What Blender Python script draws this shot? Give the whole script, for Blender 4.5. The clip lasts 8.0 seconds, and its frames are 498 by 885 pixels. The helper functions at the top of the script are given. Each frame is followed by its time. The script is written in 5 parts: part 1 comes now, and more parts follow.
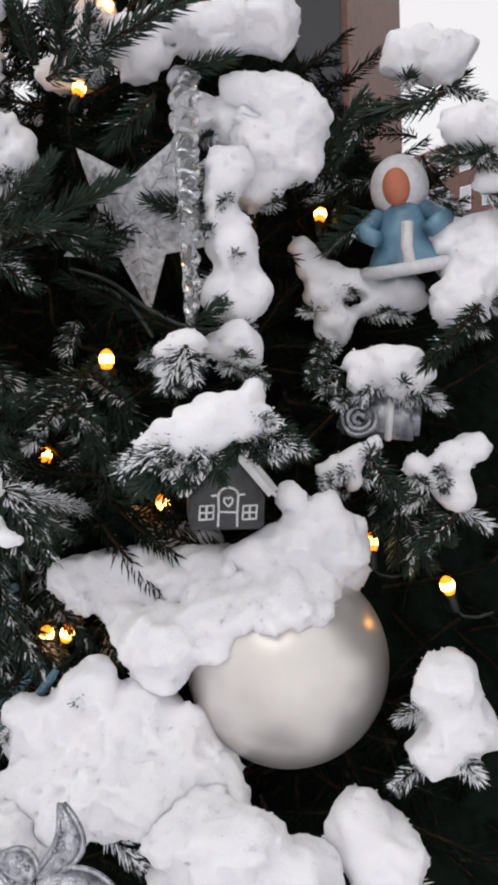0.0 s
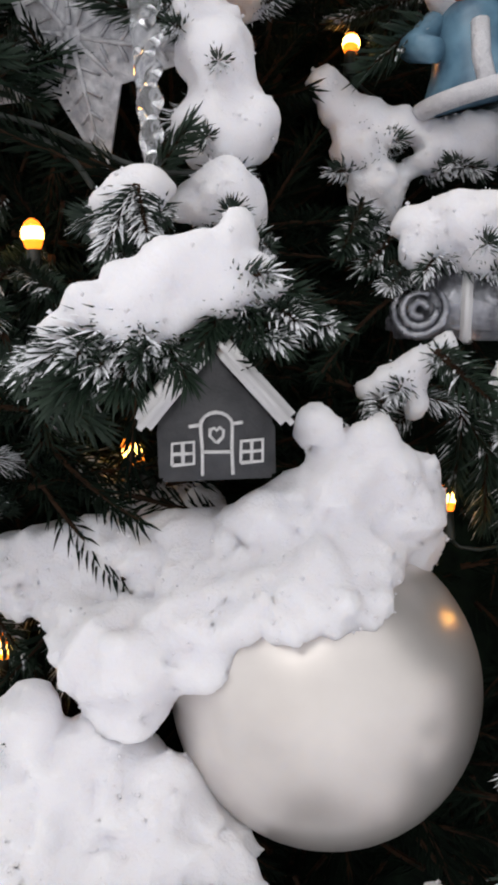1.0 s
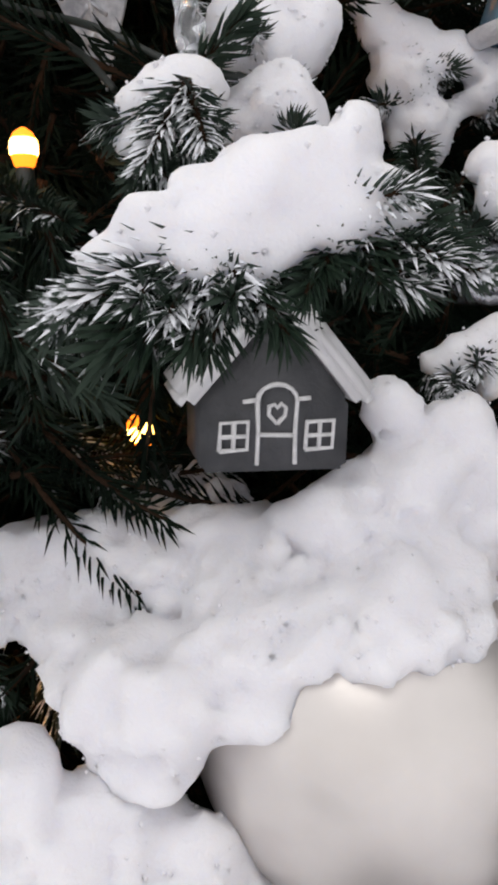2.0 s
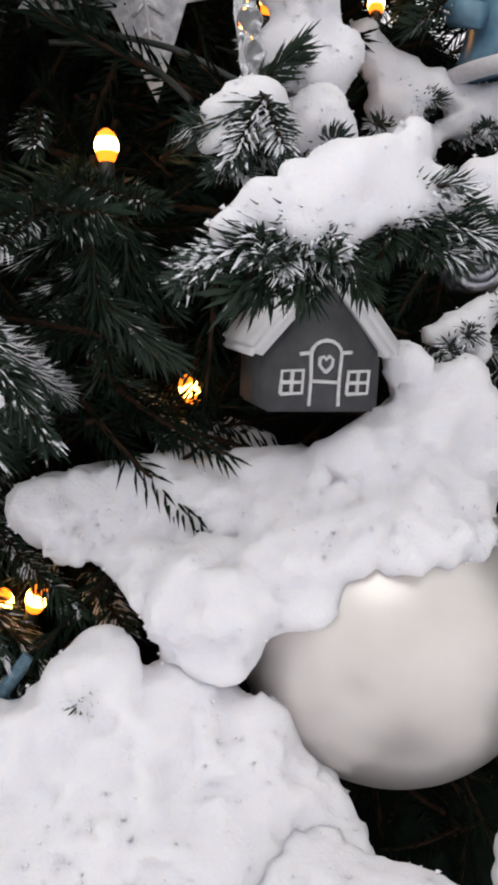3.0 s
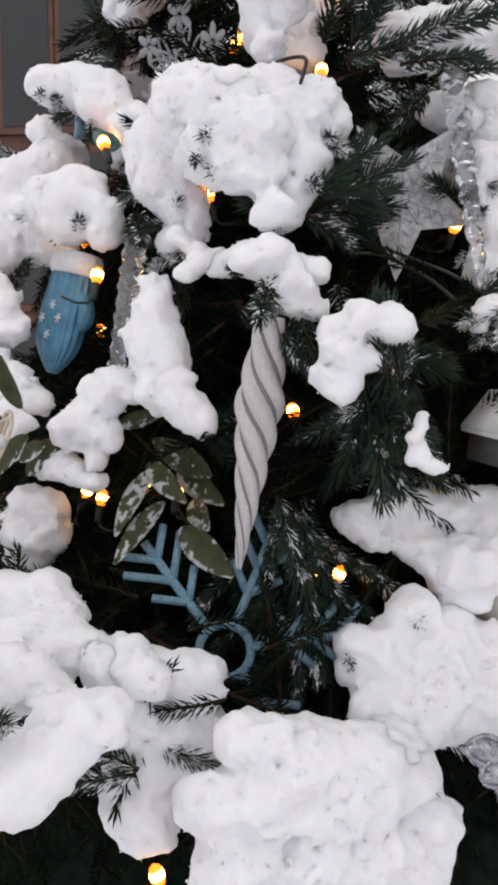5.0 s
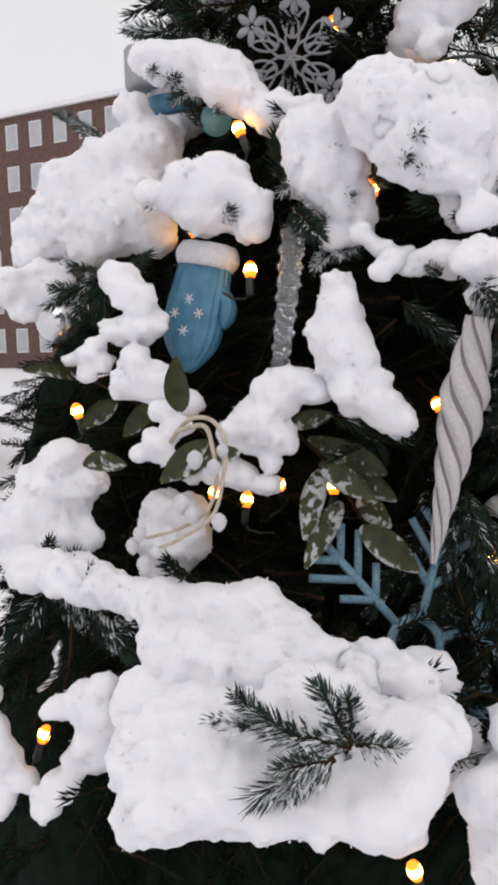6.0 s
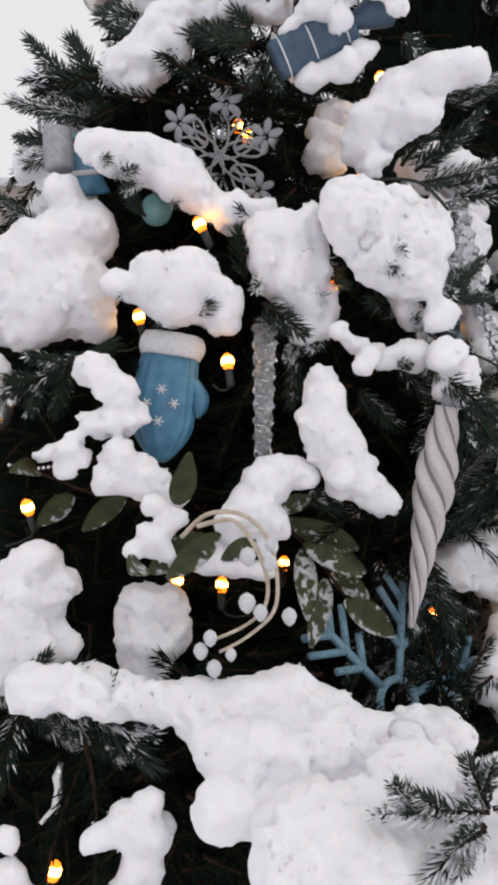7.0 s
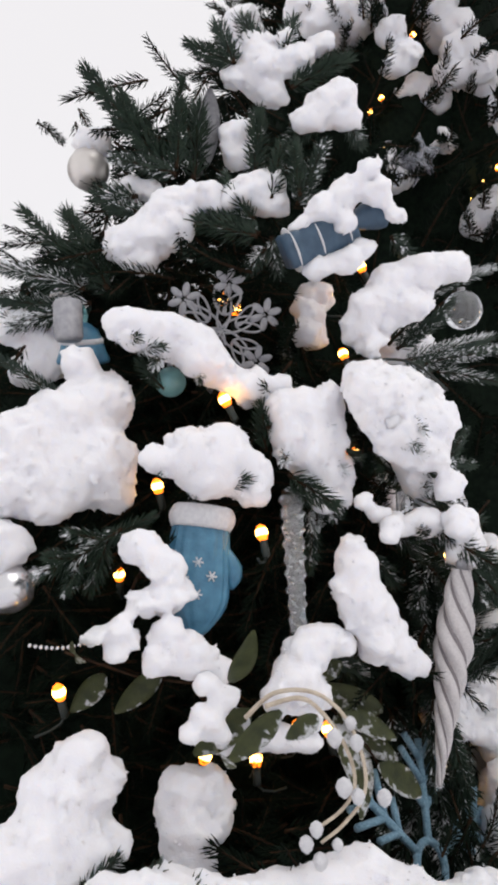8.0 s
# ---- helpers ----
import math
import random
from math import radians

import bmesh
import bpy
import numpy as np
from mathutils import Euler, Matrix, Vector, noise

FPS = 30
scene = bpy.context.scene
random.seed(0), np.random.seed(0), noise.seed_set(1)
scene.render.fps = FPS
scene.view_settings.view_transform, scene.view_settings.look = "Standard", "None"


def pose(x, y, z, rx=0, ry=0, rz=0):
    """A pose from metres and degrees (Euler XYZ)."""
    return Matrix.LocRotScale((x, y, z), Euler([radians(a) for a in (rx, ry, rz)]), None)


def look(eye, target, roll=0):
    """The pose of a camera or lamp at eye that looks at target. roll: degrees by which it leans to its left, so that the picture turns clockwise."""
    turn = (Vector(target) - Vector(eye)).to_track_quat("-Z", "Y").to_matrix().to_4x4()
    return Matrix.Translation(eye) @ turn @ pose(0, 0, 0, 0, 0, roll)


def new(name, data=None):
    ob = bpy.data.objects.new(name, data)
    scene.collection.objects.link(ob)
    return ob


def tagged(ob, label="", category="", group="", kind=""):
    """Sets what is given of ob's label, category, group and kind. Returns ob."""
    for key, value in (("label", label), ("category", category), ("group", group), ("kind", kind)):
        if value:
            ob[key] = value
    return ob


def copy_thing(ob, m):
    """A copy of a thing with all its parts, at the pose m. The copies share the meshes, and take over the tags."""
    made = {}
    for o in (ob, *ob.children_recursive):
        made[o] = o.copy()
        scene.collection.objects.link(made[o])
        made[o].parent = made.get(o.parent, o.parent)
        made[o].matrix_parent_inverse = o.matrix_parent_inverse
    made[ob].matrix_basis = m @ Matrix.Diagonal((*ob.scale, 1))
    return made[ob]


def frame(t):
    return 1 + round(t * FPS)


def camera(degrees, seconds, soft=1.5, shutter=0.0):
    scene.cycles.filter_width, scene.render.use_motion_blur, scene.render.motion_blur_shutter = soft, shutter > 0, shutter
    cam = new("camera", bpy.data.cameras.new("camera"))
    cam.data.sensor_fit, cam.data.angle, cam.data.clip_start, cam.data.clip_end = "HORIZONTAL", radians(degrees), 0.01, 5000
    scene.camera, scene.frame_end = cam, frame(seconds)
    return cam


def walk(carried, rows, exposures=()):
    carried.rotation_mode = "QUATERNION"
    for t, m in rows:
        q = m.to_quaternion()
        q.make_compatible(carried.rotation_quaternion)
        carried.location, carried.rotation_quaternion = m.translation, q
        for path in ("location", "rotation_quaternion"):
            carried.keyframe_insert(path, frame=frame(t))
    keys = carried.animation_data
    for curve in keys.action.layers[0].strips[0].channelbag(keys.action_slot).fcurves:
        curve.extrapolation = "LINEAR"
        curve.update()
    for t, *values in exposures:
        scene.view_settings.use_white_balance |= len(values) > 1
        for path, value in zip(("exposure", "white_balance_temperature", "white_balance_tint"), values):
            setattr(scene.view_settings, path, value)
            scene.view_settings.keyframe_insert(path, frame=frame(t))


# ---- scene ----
cam = camera(34.5, 8.0, soft=3.6)
PATH = [
    (0, (0.055, 0.101, 1.516), (-0.06, 2.089, 1.333), -2.1),
    (0.5, (0.061, 0.202, 1.475), (-0.082, 2.188, 1.289), -4.0),
    (1, (0.065, 0.32, 1.449), (-0.181, 2.296, 1.258), -4.8),
    (1.5, (0.035, 0.387, 1.449), (-0.213, 2.358, 1.211), -4.5),
    (1.7, (0.014, 0.399, 1.448), (-0.144, 2.377, 1.196), -3.9),
    (2.8, (-0.041, 0.362, 1.427), (0.098, 2.345, 1.205), -2.2),
    (3, (-0.067, 0.328, 1.422), (0.118, 2.308, 1.211), -2.0),
    (3.5, (-0.132, 0.224, 1.425), (0.139, 2.195, 1.223), -1.3),
    (4, (-0.144, 0.122, 1.442), (0.008, 2.105, 1.232), -1.6),
    (4.5, (-0.232, 0.07, 1.468), (-0.01, 2.049, 1.292), -1.2),
    (5, (-0.429, 0.09, 1.478), (0.137, 2.001, 1.312), -0.3),
    (5.2, (-0.497, 0.107, 1.477), (0.163, 1.987, 1.304), -0.2),
    (6.3, (-0.781, 0.276, 1.523), (0.356, 1.901, 1.27), -1.4),
    (6.5, (-0.817, 0.308, 1.532), (0.443, 1.843, 1.298), -1.5),
    (7, (-0.934, 0.394, 1.552), (0.647, 1.61, 1.406), -1.9),
    (7.5, (-1.052, 0.503, 1.589), (0.735, 1.402, 1.564), -2.6),
    (8, (-1.055, 0.552, 1.613), (0.761, 1.383, 1.736), -2.8),
]
walk(cam, [(t, look(eye, target, roll)) for t, eye, target, roll in PATH], [(0, 0.0), (1.5, 0.0), (3, 0.0), (3.5, -0.06), (4.5, -0.18), (5, -0.12), (6.5, -0.18), (7.2, -0.12), (8, -0.02)])

# ---- light: an overcast winter sky, with a faint wide sun ----
world = bpy.data.worlds.new("overcast_sky")
scene.world = world
world.use_nodes = True
wn = world.node_tree.nodes
sky = wn.new("ShaderNodeTexSky")
sky.sky_type, sky.sun_disc = "NISHITA", False
sky.sun_elevation, sky.sun_rotation = radians(32), radians(200)
veil = wn.new("ShaderNodeMix")
veil.data_type = "RGBA"
veil.inputs["Factor"].default_value = 0.93
veil.inputs["B"].default_value = (9.55, 9.3, 9.45, 1)
world.node_tree.links.new(sky.outputs[0], veil.inputs["A"])
world.node_tree.links.new(veil.outputs["Result"], wn["Background"].inputs["Color"])
wn["Background"].inputs["Strength"].default_value = 0.1
sun = new("sun", bpy.data.lights.new("sun", "SUN"))
sun.data.energy, sun.data.angle, sun.data.color = 0.5, radians(40), (1.0, 0.96, 0.92)
sun.matrix_world = look((-2.0, -4.0, 8.0), (0, 1, 1))
scene.view_settings.exposure = 0.0


# ---- materials ----
def material(name, colour, rough=0.6, metal=0.0, dark=None, scale=60.0, bump=0.0, fine=400.0, **more):
    """A surface whose colour wanders between two tones, with grain in its relief."""
    m = bpy.data.materials.new(name)
    m.use_nodes = True
    n, l = m.node_tree.nodes, m.node_tree.links
    p = n["Principled BSDF"]
    p.inputs["Roughness"].default_value, p.inputs["Metallic"].default_value = rough, metal
    for key, value in more.items():
        p.inputs[key.replace("_", " ")].default_value = value
    co = n.new("ShaderNodeTexCoord")
    t = n.new("ShaderNodeTexNoise")
    t.inputs["Scale"].default_value, t.inputs["Detail"].default_value = scale, 5.0
    l.new(co.outputs["Object"], t.inputs["Vector"])
    r = n.new("ShaderNodeValToRGB")
    r.color_ramp.elements[0].position, r.color_ramp.elements[1].position = 0.32, 0.68
    r.color_ramp.elements[0].color = (*(dark or [c * 0.75 for c in colour]), 1)
    r.color_ramp.elements[1].color = (*colour, 1)
    l.new(t.outputs["Fac"], r.inputs["Fac"])
    l.new(r.outputs["Color"], p.inputs["Base Color"])
    if bump:
        f = n.new("ShaderNodeTexNoise")
        f.inputs["Scale"].default_value, f.inputs["Detail"].default_value = fine, 4.0
        l.new(co.outputs["Object"], f.inputs["Vector"])
        b = n.new("ShaderNodeBump")
        b.inputs["Strength"].default_value, b.inputs["Distance"].default_value = bump, 0.002
        l.new(f.outputs["Fac"], b.inputs["Height"])
        l.new(b.outputs["Normal"], p.inputs["Normal"])
    return m


def dusted(m, amount, scale=90.0, colour=(0.86, 0.88, 0.92)):
    """Lays flecks of powder snow over what faces up."""
    n, l = m.node_tree.nodes, m.node_tree.links
    p = n["Principled BSDF"]
    geo, sep, tex = n.new("ShaderNodeNewGeometry"), n.new("ShaderNodeSeparateXYZ"), n.new("ShaderNodeTexNoise")
    tex.inputs["Scale"].default_value, tex.inputs["Detail"].default_value = scale, 4.0
    l.new(geo.outputs["Position"], tex.inputs["Vector"])
    l.new(geo.outputs["Normal"], sep.inputs["Vector"])
    add, ramp, mix = n.new("ShaderNodeMath"), n.new("ShaderNodeMapRange"), n.new("ShaderNodeMix")
    add.operation = "MULTIPLY_ADD"
    add.inputs[1].default_value = 0.35
    l.new(sep.outputs["Z"], add.inputs[0])
    l.new(tex.outputs["Fac"], add.inputs[2])
    ramp.inputs["From Min"].default_value, ramp.inputs["From Max"].default_value = 0.98 - amount, 1.06 - amount
    l.new(add.outputs[0], ramp.inputs["Value"])
    mix.data_type = "RGBA"
    old = p.inputs["Base Color"].links[0].from_socket
    l.new(ramp.outputs["Result"], mix.inputs["Factor"])
    l.new(old, mix.inputs["A"])
    mix.inputs["B"].default_value = (*colour, 1)
    l.new(mix.outputs["Result"], p.inputs["Base Color"])
    return m


def glow(name, colour, strength):
    m = bpy.data.materials.new(name)
    m.use_nodes = True
    p = m.node_tree.nodes["Principled BSDF"]
    p.inputs["Base Color"].default_value = (*colour, 1)
    p.inputs["Emission Color"].default_value = (*colour, 1)
    p.inputs["Emission Strength"].default_value = strength
    return m


SNOW = material("fresh_snow", (0.885, 0.88, 0.915), 0.8, dark=(0.855, 0.85, 0.89), scale=25, bump=0.5, fine=520, Subsurface_Weight=1.0, Subsurface_Scale=0.013, Specular_IOR_Level=0.2)
SNOW.node_tree.nodes["Principled BSDF"].inputs["Subsurface Radius"].default_value = (1.0, 0.95, 0.9)
GRAINS = material("loose_snow_grains", (0.885, 0.88, 0.915), 0.85, dark=(0.855, 0.85, 0.89), Specular_IOR_Level=0.2)
NEEDLE = dusted(material("spruce_needle", (0.024, 0.044, 0.027), 0.5, dark=(0.010, 0.020, 0.014), scale=70, Specular_IOR_Level=0.25), 0.21)
# Darker copy of NEEDLE: the shade inside the trees is put into its colour.
NEEDLE_SHADED = material("needle_shade_in_colour", (0.009, 0.016, 0.010), 0.8, dark=(0.004, 0.007, 0.005), scale=70, Specular_IOR_Level=0.05)
NEEDLE_FROST = dusted(material("frosted_needle", (0.035, 0.055, 0.038), 0.5, dark=(0.016, 0.028, 0.022), scale=70, Specular_IOR_Level=0.25), 0.38, 160)
BARK = material("twig_bark", (0.05, 0.028, 0.016), 0.85, dark=(0.02, 0.012, 0.008), bump=0.5, Specular_IOR_Level=0.1)
PEARL = material("pearl_white_lacquer", (0.77, 0.735, 0.70), 0.33, 0.6, dark=(0.68, 0.645, 0.615), scale=22, bump=0.05, fine=90, Coat_Weight=0.4, Coat_Roughness=0.25)
CLAY = material("anthracite_clay", (0.075, 0.077, 0.083), 0.6, dark=(0.05, 0.052, 0.057), scale=120, bump=0.25, fine=700)
GLAZE = material("white_glaze", (0.78, 0.78, 0.78), 0.35, dark=(0.68, 0.68, 0.69), scale=60)
CHALK = material("white_line_paint", (0.8, 0.8, 0.8), 0.6, scale=300)
LED = glow("warm_bulb", (1.0, 0.22, 0.012), 2.6)
DIODE = glow("bright_filament", (1.0, 0.48, 0.1), 15.0)
CABLE = material("green_cable", (0.012, 0.018, 0.014), 0.5)


# ---- helpers of the place ----
def mesh_of(name, verts, faces, mats=(), smooth=True, slots=None):
    me = bpy.data.meshes.new(name)
    me.from_pydata([tuple(v) for v in verts], [], [tuple(f) for f in faces])
    for m in mats:
        me.materials.append(m)
    if slots is not None:
        me.polygons.foreach_set("material_index", slots)
    me.polygons.foreach_set("use_smooth", [smooth] * len(me.polygons))
    me.update()
    return me


def part(name, bm, mat, parent=None, label="", smooth=True):
    """Links a bmesh as one mesh object under a thing or a part."""
    me = bpy.data.meshes.new(name)
    bm.normal_update()
    bm.to_mesh(me)
    bm.free()
    me.materials.append(mat)
    me.polygons.foreach_set("use_smooth", [smooth] * len(me.polygons))
    ob = new(name, me)
    ob.parent = parent
    return tagged(ob, label)


def thing(name, label, category, m, group=""):
    ob = new(name)
    ob.empty_display_size = 0.02
    ob.matrix_world = m
    return tagged(ob, label, category, group)


def tube_into(bm, points, radii, sides=8, caps=True):
    """A round bar along points, with a radius at each."""
    pts = [Vector(p) for p in points]
    rings, side = [], None
    for i, p in enumerate(pts):
        d = (pts[min(i + 1, len(pts) - 1)] - pts[max(i - 1, 0)]).normalized()
        if side is None:
            side = d.orthogonal().normalized()
        side = (side - d * side.dot(d)).normalized()
        up = d.cross(side)
        r = radii[i] if isinstance(radii, (list, tuple)) else radii
        rings.append([bm.verts.new(p + side * (r * math.cos(a)) + up * (r * math.sin(a))) for a in [math.tau * k / sides for k in range(sides)]])
    for a, b in zip(rings, rings[1:]):
        for k in range(sides):
            bm.faces.new((a[k], a[(k + 1) % sides], b[(k + 1) % sides], b[k]))
    if caps:
        bm.faces.new(rings[0][::-1])
        bm.faces.new(rings[-1])
    return bm


def lathe_into(bm, profile, sides=32, m=Matrix()):
    """A turned body round local z from (radius, height) pairs."""
    rings = []
    for r, z in profile:
        rings.append([bm.verts.new(m @ Vector((r * math.cos(math.tau * k / sides), r * math.sin(math.tau * k / sides), z))) for k in range(sides)])
    for a, b in zip(rings, rings[1:]):
        for k in range(sides):
            bm.faces.new((a[k], a[(k + 1) % sides], b[(k + 1) % sides], b[k]))
    bm.faces.new(rings[0][::-1])
    bm.faces.new(rings[-1])
    return bm


def grain(p, size, seed):
    """Smooth random values in -1..1 at points p, varying over size metres."""
    q = p / size + seed * 17.31
    i = np.floor(q).astype(np.int64)
    f = q - i
    f = f * f * (3 - 2 * f)
    out = 0.0
    for dx in (0, 1):
        for dy in (0, 1):
            for dz in (0, 1):
                h = ((i[..., 0] + dx) * 73856093) ^ ((i[..., 1] + dy) * 19349663) ^ ((i[..., 2] + dz) * 83492791)
                h = (h * 2654435761) & 0xFFFFFFFF
                h = ((h ^ (h >> 15)) * 2246822519) & 0xFFFFFFFF
                v = (h ^ (h >> 13)) / 4294967295.0 * 2 - 1
                w = (f[..., 0] if dx else 1 - f[..., 0]) * (f[..., 1] if dy else 1 - f[..., 1]) * (f[..., 2] if dz else 1 - f[..., 2])
                out = out + w * v
    return out


def heap(blobs, voxel=0.0032, lump=0.0045, crumb=0.004, seed=0):
    """Vertices and faces of a snow heap: rounded lumps run together, with a crumbled skin."""
    rng = random.Random(seed * 7 + 1)
    full = list(blobs)
    for p, q in zip(blobs, blobs[1:]):
        gap = (Vector(p[:3]) - Vector(q[:3])).length
        if 0.75 * (p[3] + q[3]) < gap:
            full.append(tuple((p[k] + q[k]) / 2 for k in range(3)) + (0.62 * min(p[3], q[3]) + 0.1 * gap,))
    for x, y, z, r in blobs:
        for i in range(9):
            a, h = rng.uniform(0, math.tau), rng.uniform(-0.75, 0.8)
            w, k = math.sqrt(1 - h * h), rng.uniform(0.22, 0.42)
            d = r * rng.uniform(0.62, 0.82)
            full.append((x + d * w * math.cos(a), y + d * w * math.sin(a), z + d * h, r * k))
    b = np.array([(x, y, z, r * 0.97) for x, y, z, r in full], float)
    blend = min(0.0065, 0.26 * float(np.median([q[3] for q in blobs])))
    lo, hi = (b[:, :3] - b[:, 3:] * 1.15).min(0) - 0.036, (b[:, :3] + b[:, 3:] * 1.15).max(0) + 0.036
    n = np.maximum(((hi - lo) / voxel).astype(int) + 2, 4)
    g = np.stack(np.meshgrid(*[lo[k] + voxel * np.arange(n[k]) for k in range(3)], indexing="ij"), -1)
    s = 0.0
    for x, y, z, r in b:
        d = g - (x, y, z)
        d[..., 2] *= 1.12
        s = s + np.exp(np.clip(-(np.sqrt((d * d).sum(-1)) - r) / blend, -60, 40))
    f = 0.7 * blend - blend * np.log(s + 1e-30)
    near = np.abs(f) < 0.03
    q = g[near]
    f[near] += lump * grain(q, 0.034, seed) + 0.55 * lump * grain(q, 0.016, seed + 1) + crumb * grain(q, 0.009, seed + 2) * (0.8 + 0.5 * grain(q, 0.05, seed + 5)) + 0.6 * crumb * grain(q, 0.0055, seed + 3)
    ins = f < 0
    c = lambda a, i, j, k: a[i:n[0] - 1 + i, j:n[1] - 1 + j, k:n[2] - 1 + k]
    cnt = sum(c(ins, i, j, k).astype(np.int8) for i in (0, 1) for j in (0, 1) for k in (0, 1))
    act = (cnt > 0) & (cnt < 8)
    idx = -np.ones(act.shape, np.int64)
    idx[act] = np.arange(act.sum())
    cell = np.argwhere(act)
    tot, num = np.zeros((len(cell), 3)), np.zeros(len(cell))
    corners = [(i, j, k) for i in (0, 1) for j in (0, 1) for k in (0, 1)]
    for a in corners:
        for ax in range(3):
            if a[ax]:
                continue
            e = list(a)
            e[ax] = 1
            fa, fb = f[tuple((cell + a).T)], f[tuple((cell + e).T)]
            x = (fa < 0) != (fb < 0)
            t = np.where(x, fa / np.where(fa == fb, 1, fa - fb), 0)
            pt = np.array(a, float) + t[:, None] * (np.array(e) - a)
            tot += pt * x[:, None]
            num += x
    verts = lo + voxel * (cell + tot / num[:, None])
    faces = []
    for ax in range(3):
        u, v = [(1, 2), (2, 0), (0, 1)][ax]
        sh = [slice(None)] * 3
        sh2 = [slice(None)] * 3
        sh[ax], sh2[ax] = slice(0, n[ax] - 1), slice(1, n[ax])
        cross = ins[tuple(sh)] != ins[tuple(sh2)]
        e = np.argwhere(cross)
        e = e[(e[:, u] > 0) & (e[:, v] > 0) & (e[:, u] < n[u] - 1) & (e[:, v] < n[v] - 1)]
        du, dv = np.zeros(3, int), np.zeros(3, int)
        du[u], dv[v] = 1, 1
        quad = np.stack([idx[tuple((e - du - dv).T)], idx[tuple((e - dv).T)], idx[tuple(e.T)], idx[tuple((e - du).T)]], 1)
        flip = ~ins[tuple(e.T)]
        quad[flip] = quad[flip][:, ::-1]
        faces.append(quad)
    faces = np.concatenate(faces)
    mark = np.arange(len(verts))
    while True:
        low = mark[faces].min(1)
        fresh = mark.copy()
        for k in range(4):
            np.minimum.at(fresh, faces[:, k], low)
        fresh = fresh[fresh]
        if (fresh == mark).all():
            break
        mark = fresh
    main = np.bincount(mark).argmax()
    keep = mark == main
    to = np.cumsum(keep) - 1
    return verts[keep], to[faces[keep[faces[:, 0]]]]


def crumbs(v, out, size, seed):
    """Loose grains of snow that stick to a heap's skin, in drifts."""
    r = np.random.RandomState(seed)
    some = r.permutation(len(v))[:len(v) // 18]
    pick = v[some] + out[some] * (0.08 * size)
    pick = pick[grain(pick, 0.022, seed + 9) > -0.15]
    corner = np.array([(1, 0, 0), (-1, 0, 0), (0, 1, 0), (0, -1, 0), (0, 0, 1), (0, 0, -1)], float)
    side = np.array([(0, 2, 4), (2, 1, 4), (1, 3, 4), (3, 0, 4), (2, 0, 5), (1, 2, 5), (3, 1, 5), (0, 3, 5)])
    n = len(pick)
    reach = size * (0.18 + 0.34 * r.rand(n, 1, 1) ** 2)
    body = corner[None] * reach * (0.7 + 0.6 * r.rand(n, 6, 1)) + pick[:, None] + r.uniform(-0.3, 0.3, (n, 1, 3)) * size
    return body.reshape(-1, 3), (side[None] + 6 * np.arange(n)[:, None, None]).reshape(-1, 3)


HEAPS = []


def snow(label, blobs, voxel=0.003, lump=0.0048, crumb=0.0038, needles=True):
    """A heap of snow that lies on the boughs."""
    fine = min(1.0, max(q[3] for q in blobs) / 0.022)
    v, f = heap(blobs, voxel * (0.75 + 0.25 * fine), lump * fine, crumb * fine, len(HEAPS) + 1)
    face = np.cross(v[f[:, 2]] - v[f[:, 0]], v[f[:, 3]] - v[f[:, 1]])
    out = np.zeros_like(v)
    for k in range(4):
        np.add.at(out, f[:, k], face)
    out /= np.linalg.norm(out, axis=1, keepdims=True) + 1e-12
    cv, cf = crumbs(v, out, voxel, len(HEAPS) + 1)
    me = bpy.data.meshes.new("snow_clump")
    me.vertices.add(len(v) + len(cv))
    me.vertices.foreach_set("co", np.concatenate([v, cv]).ravel())
    me.loops.add(f.size + cf.size)
    me.polygons.add(len(f) + len(cf))
    me.loops.foreach_set("vertex_index", np.concatenate([f.ravel(), (cf + len(v)).ravel()]))
    me.polygons.foreach_set("loop_start", np.concatenate([np.arange(len(f)) * 4, f.size + np.arange(len(cf)) * 3]))
    me.polygons.foreach_set("use_smooth", np.ones(len(f) + len(cf), bool))
    me.materials.append(SNOW)
    me.materials.append(GRAINS)
    me.polygons.foreach_set("material_index", np.concatenate([np.zeros(len(f), int), np.ones(len(cf), int)]))
    me.update(calc_edges=True)
    me.validate()
    HEAPS.append((blobs, needles))
    return tagged(new("snow_clump", me), label, "snow", "snow on the tree")


# ---- ground and distance ----
bm = bmesh.new()
bmesh.ops.create_grid(bm, x_segments=60, y_segments=60, size=400)
for v in bm.verts:
    v.co.z += 0.03 * noise.noise(v.co * 0.7)
ground = tagged(part("ground", bm, SNOW), "trampled white snow over the square", "ground", kind="structure")

# ---- the snow on the near tree ----
LOW = "thick fresh white snow lying along the spruce boughs"
snow("white snow in a narrow column down a bough", [(-0.001, 0.769, 1.641, 0.015), (0.008, 0.768, 1.622, 0.014), (0.011, 0.767, 1.605, 0.015), (-0.001, 0.763, 1.582, 0.018), (0.020, 0.765, 1.577, 0.019), (0.010, 0.763, 1.567, 0.015), (-0.001, 0.771, 1.660, 0.015), (0.009, 0.774, 1.680, 0.021)])
snow("white snow lobe hanging under a bough", [(0.011, 0.740, 1.540, 0.017), (-0.005, 0.740, 1.533, 0.013), (0.023, 0.740, 1.536, 0.009), (0.019, 0.740, 1.525, 0.012)])
snow("small cap of snow on a spruce tip", [(-0.028, 0.703, 1.538, 0.012), (-0.018, 0.704, 1.537, 0.008), (-0.037, 0.701, 1.530, 0.010), (-0.025, 0.702, 1.527, 0.010), (-0.043, 0.699, 1.519, 0.005)])
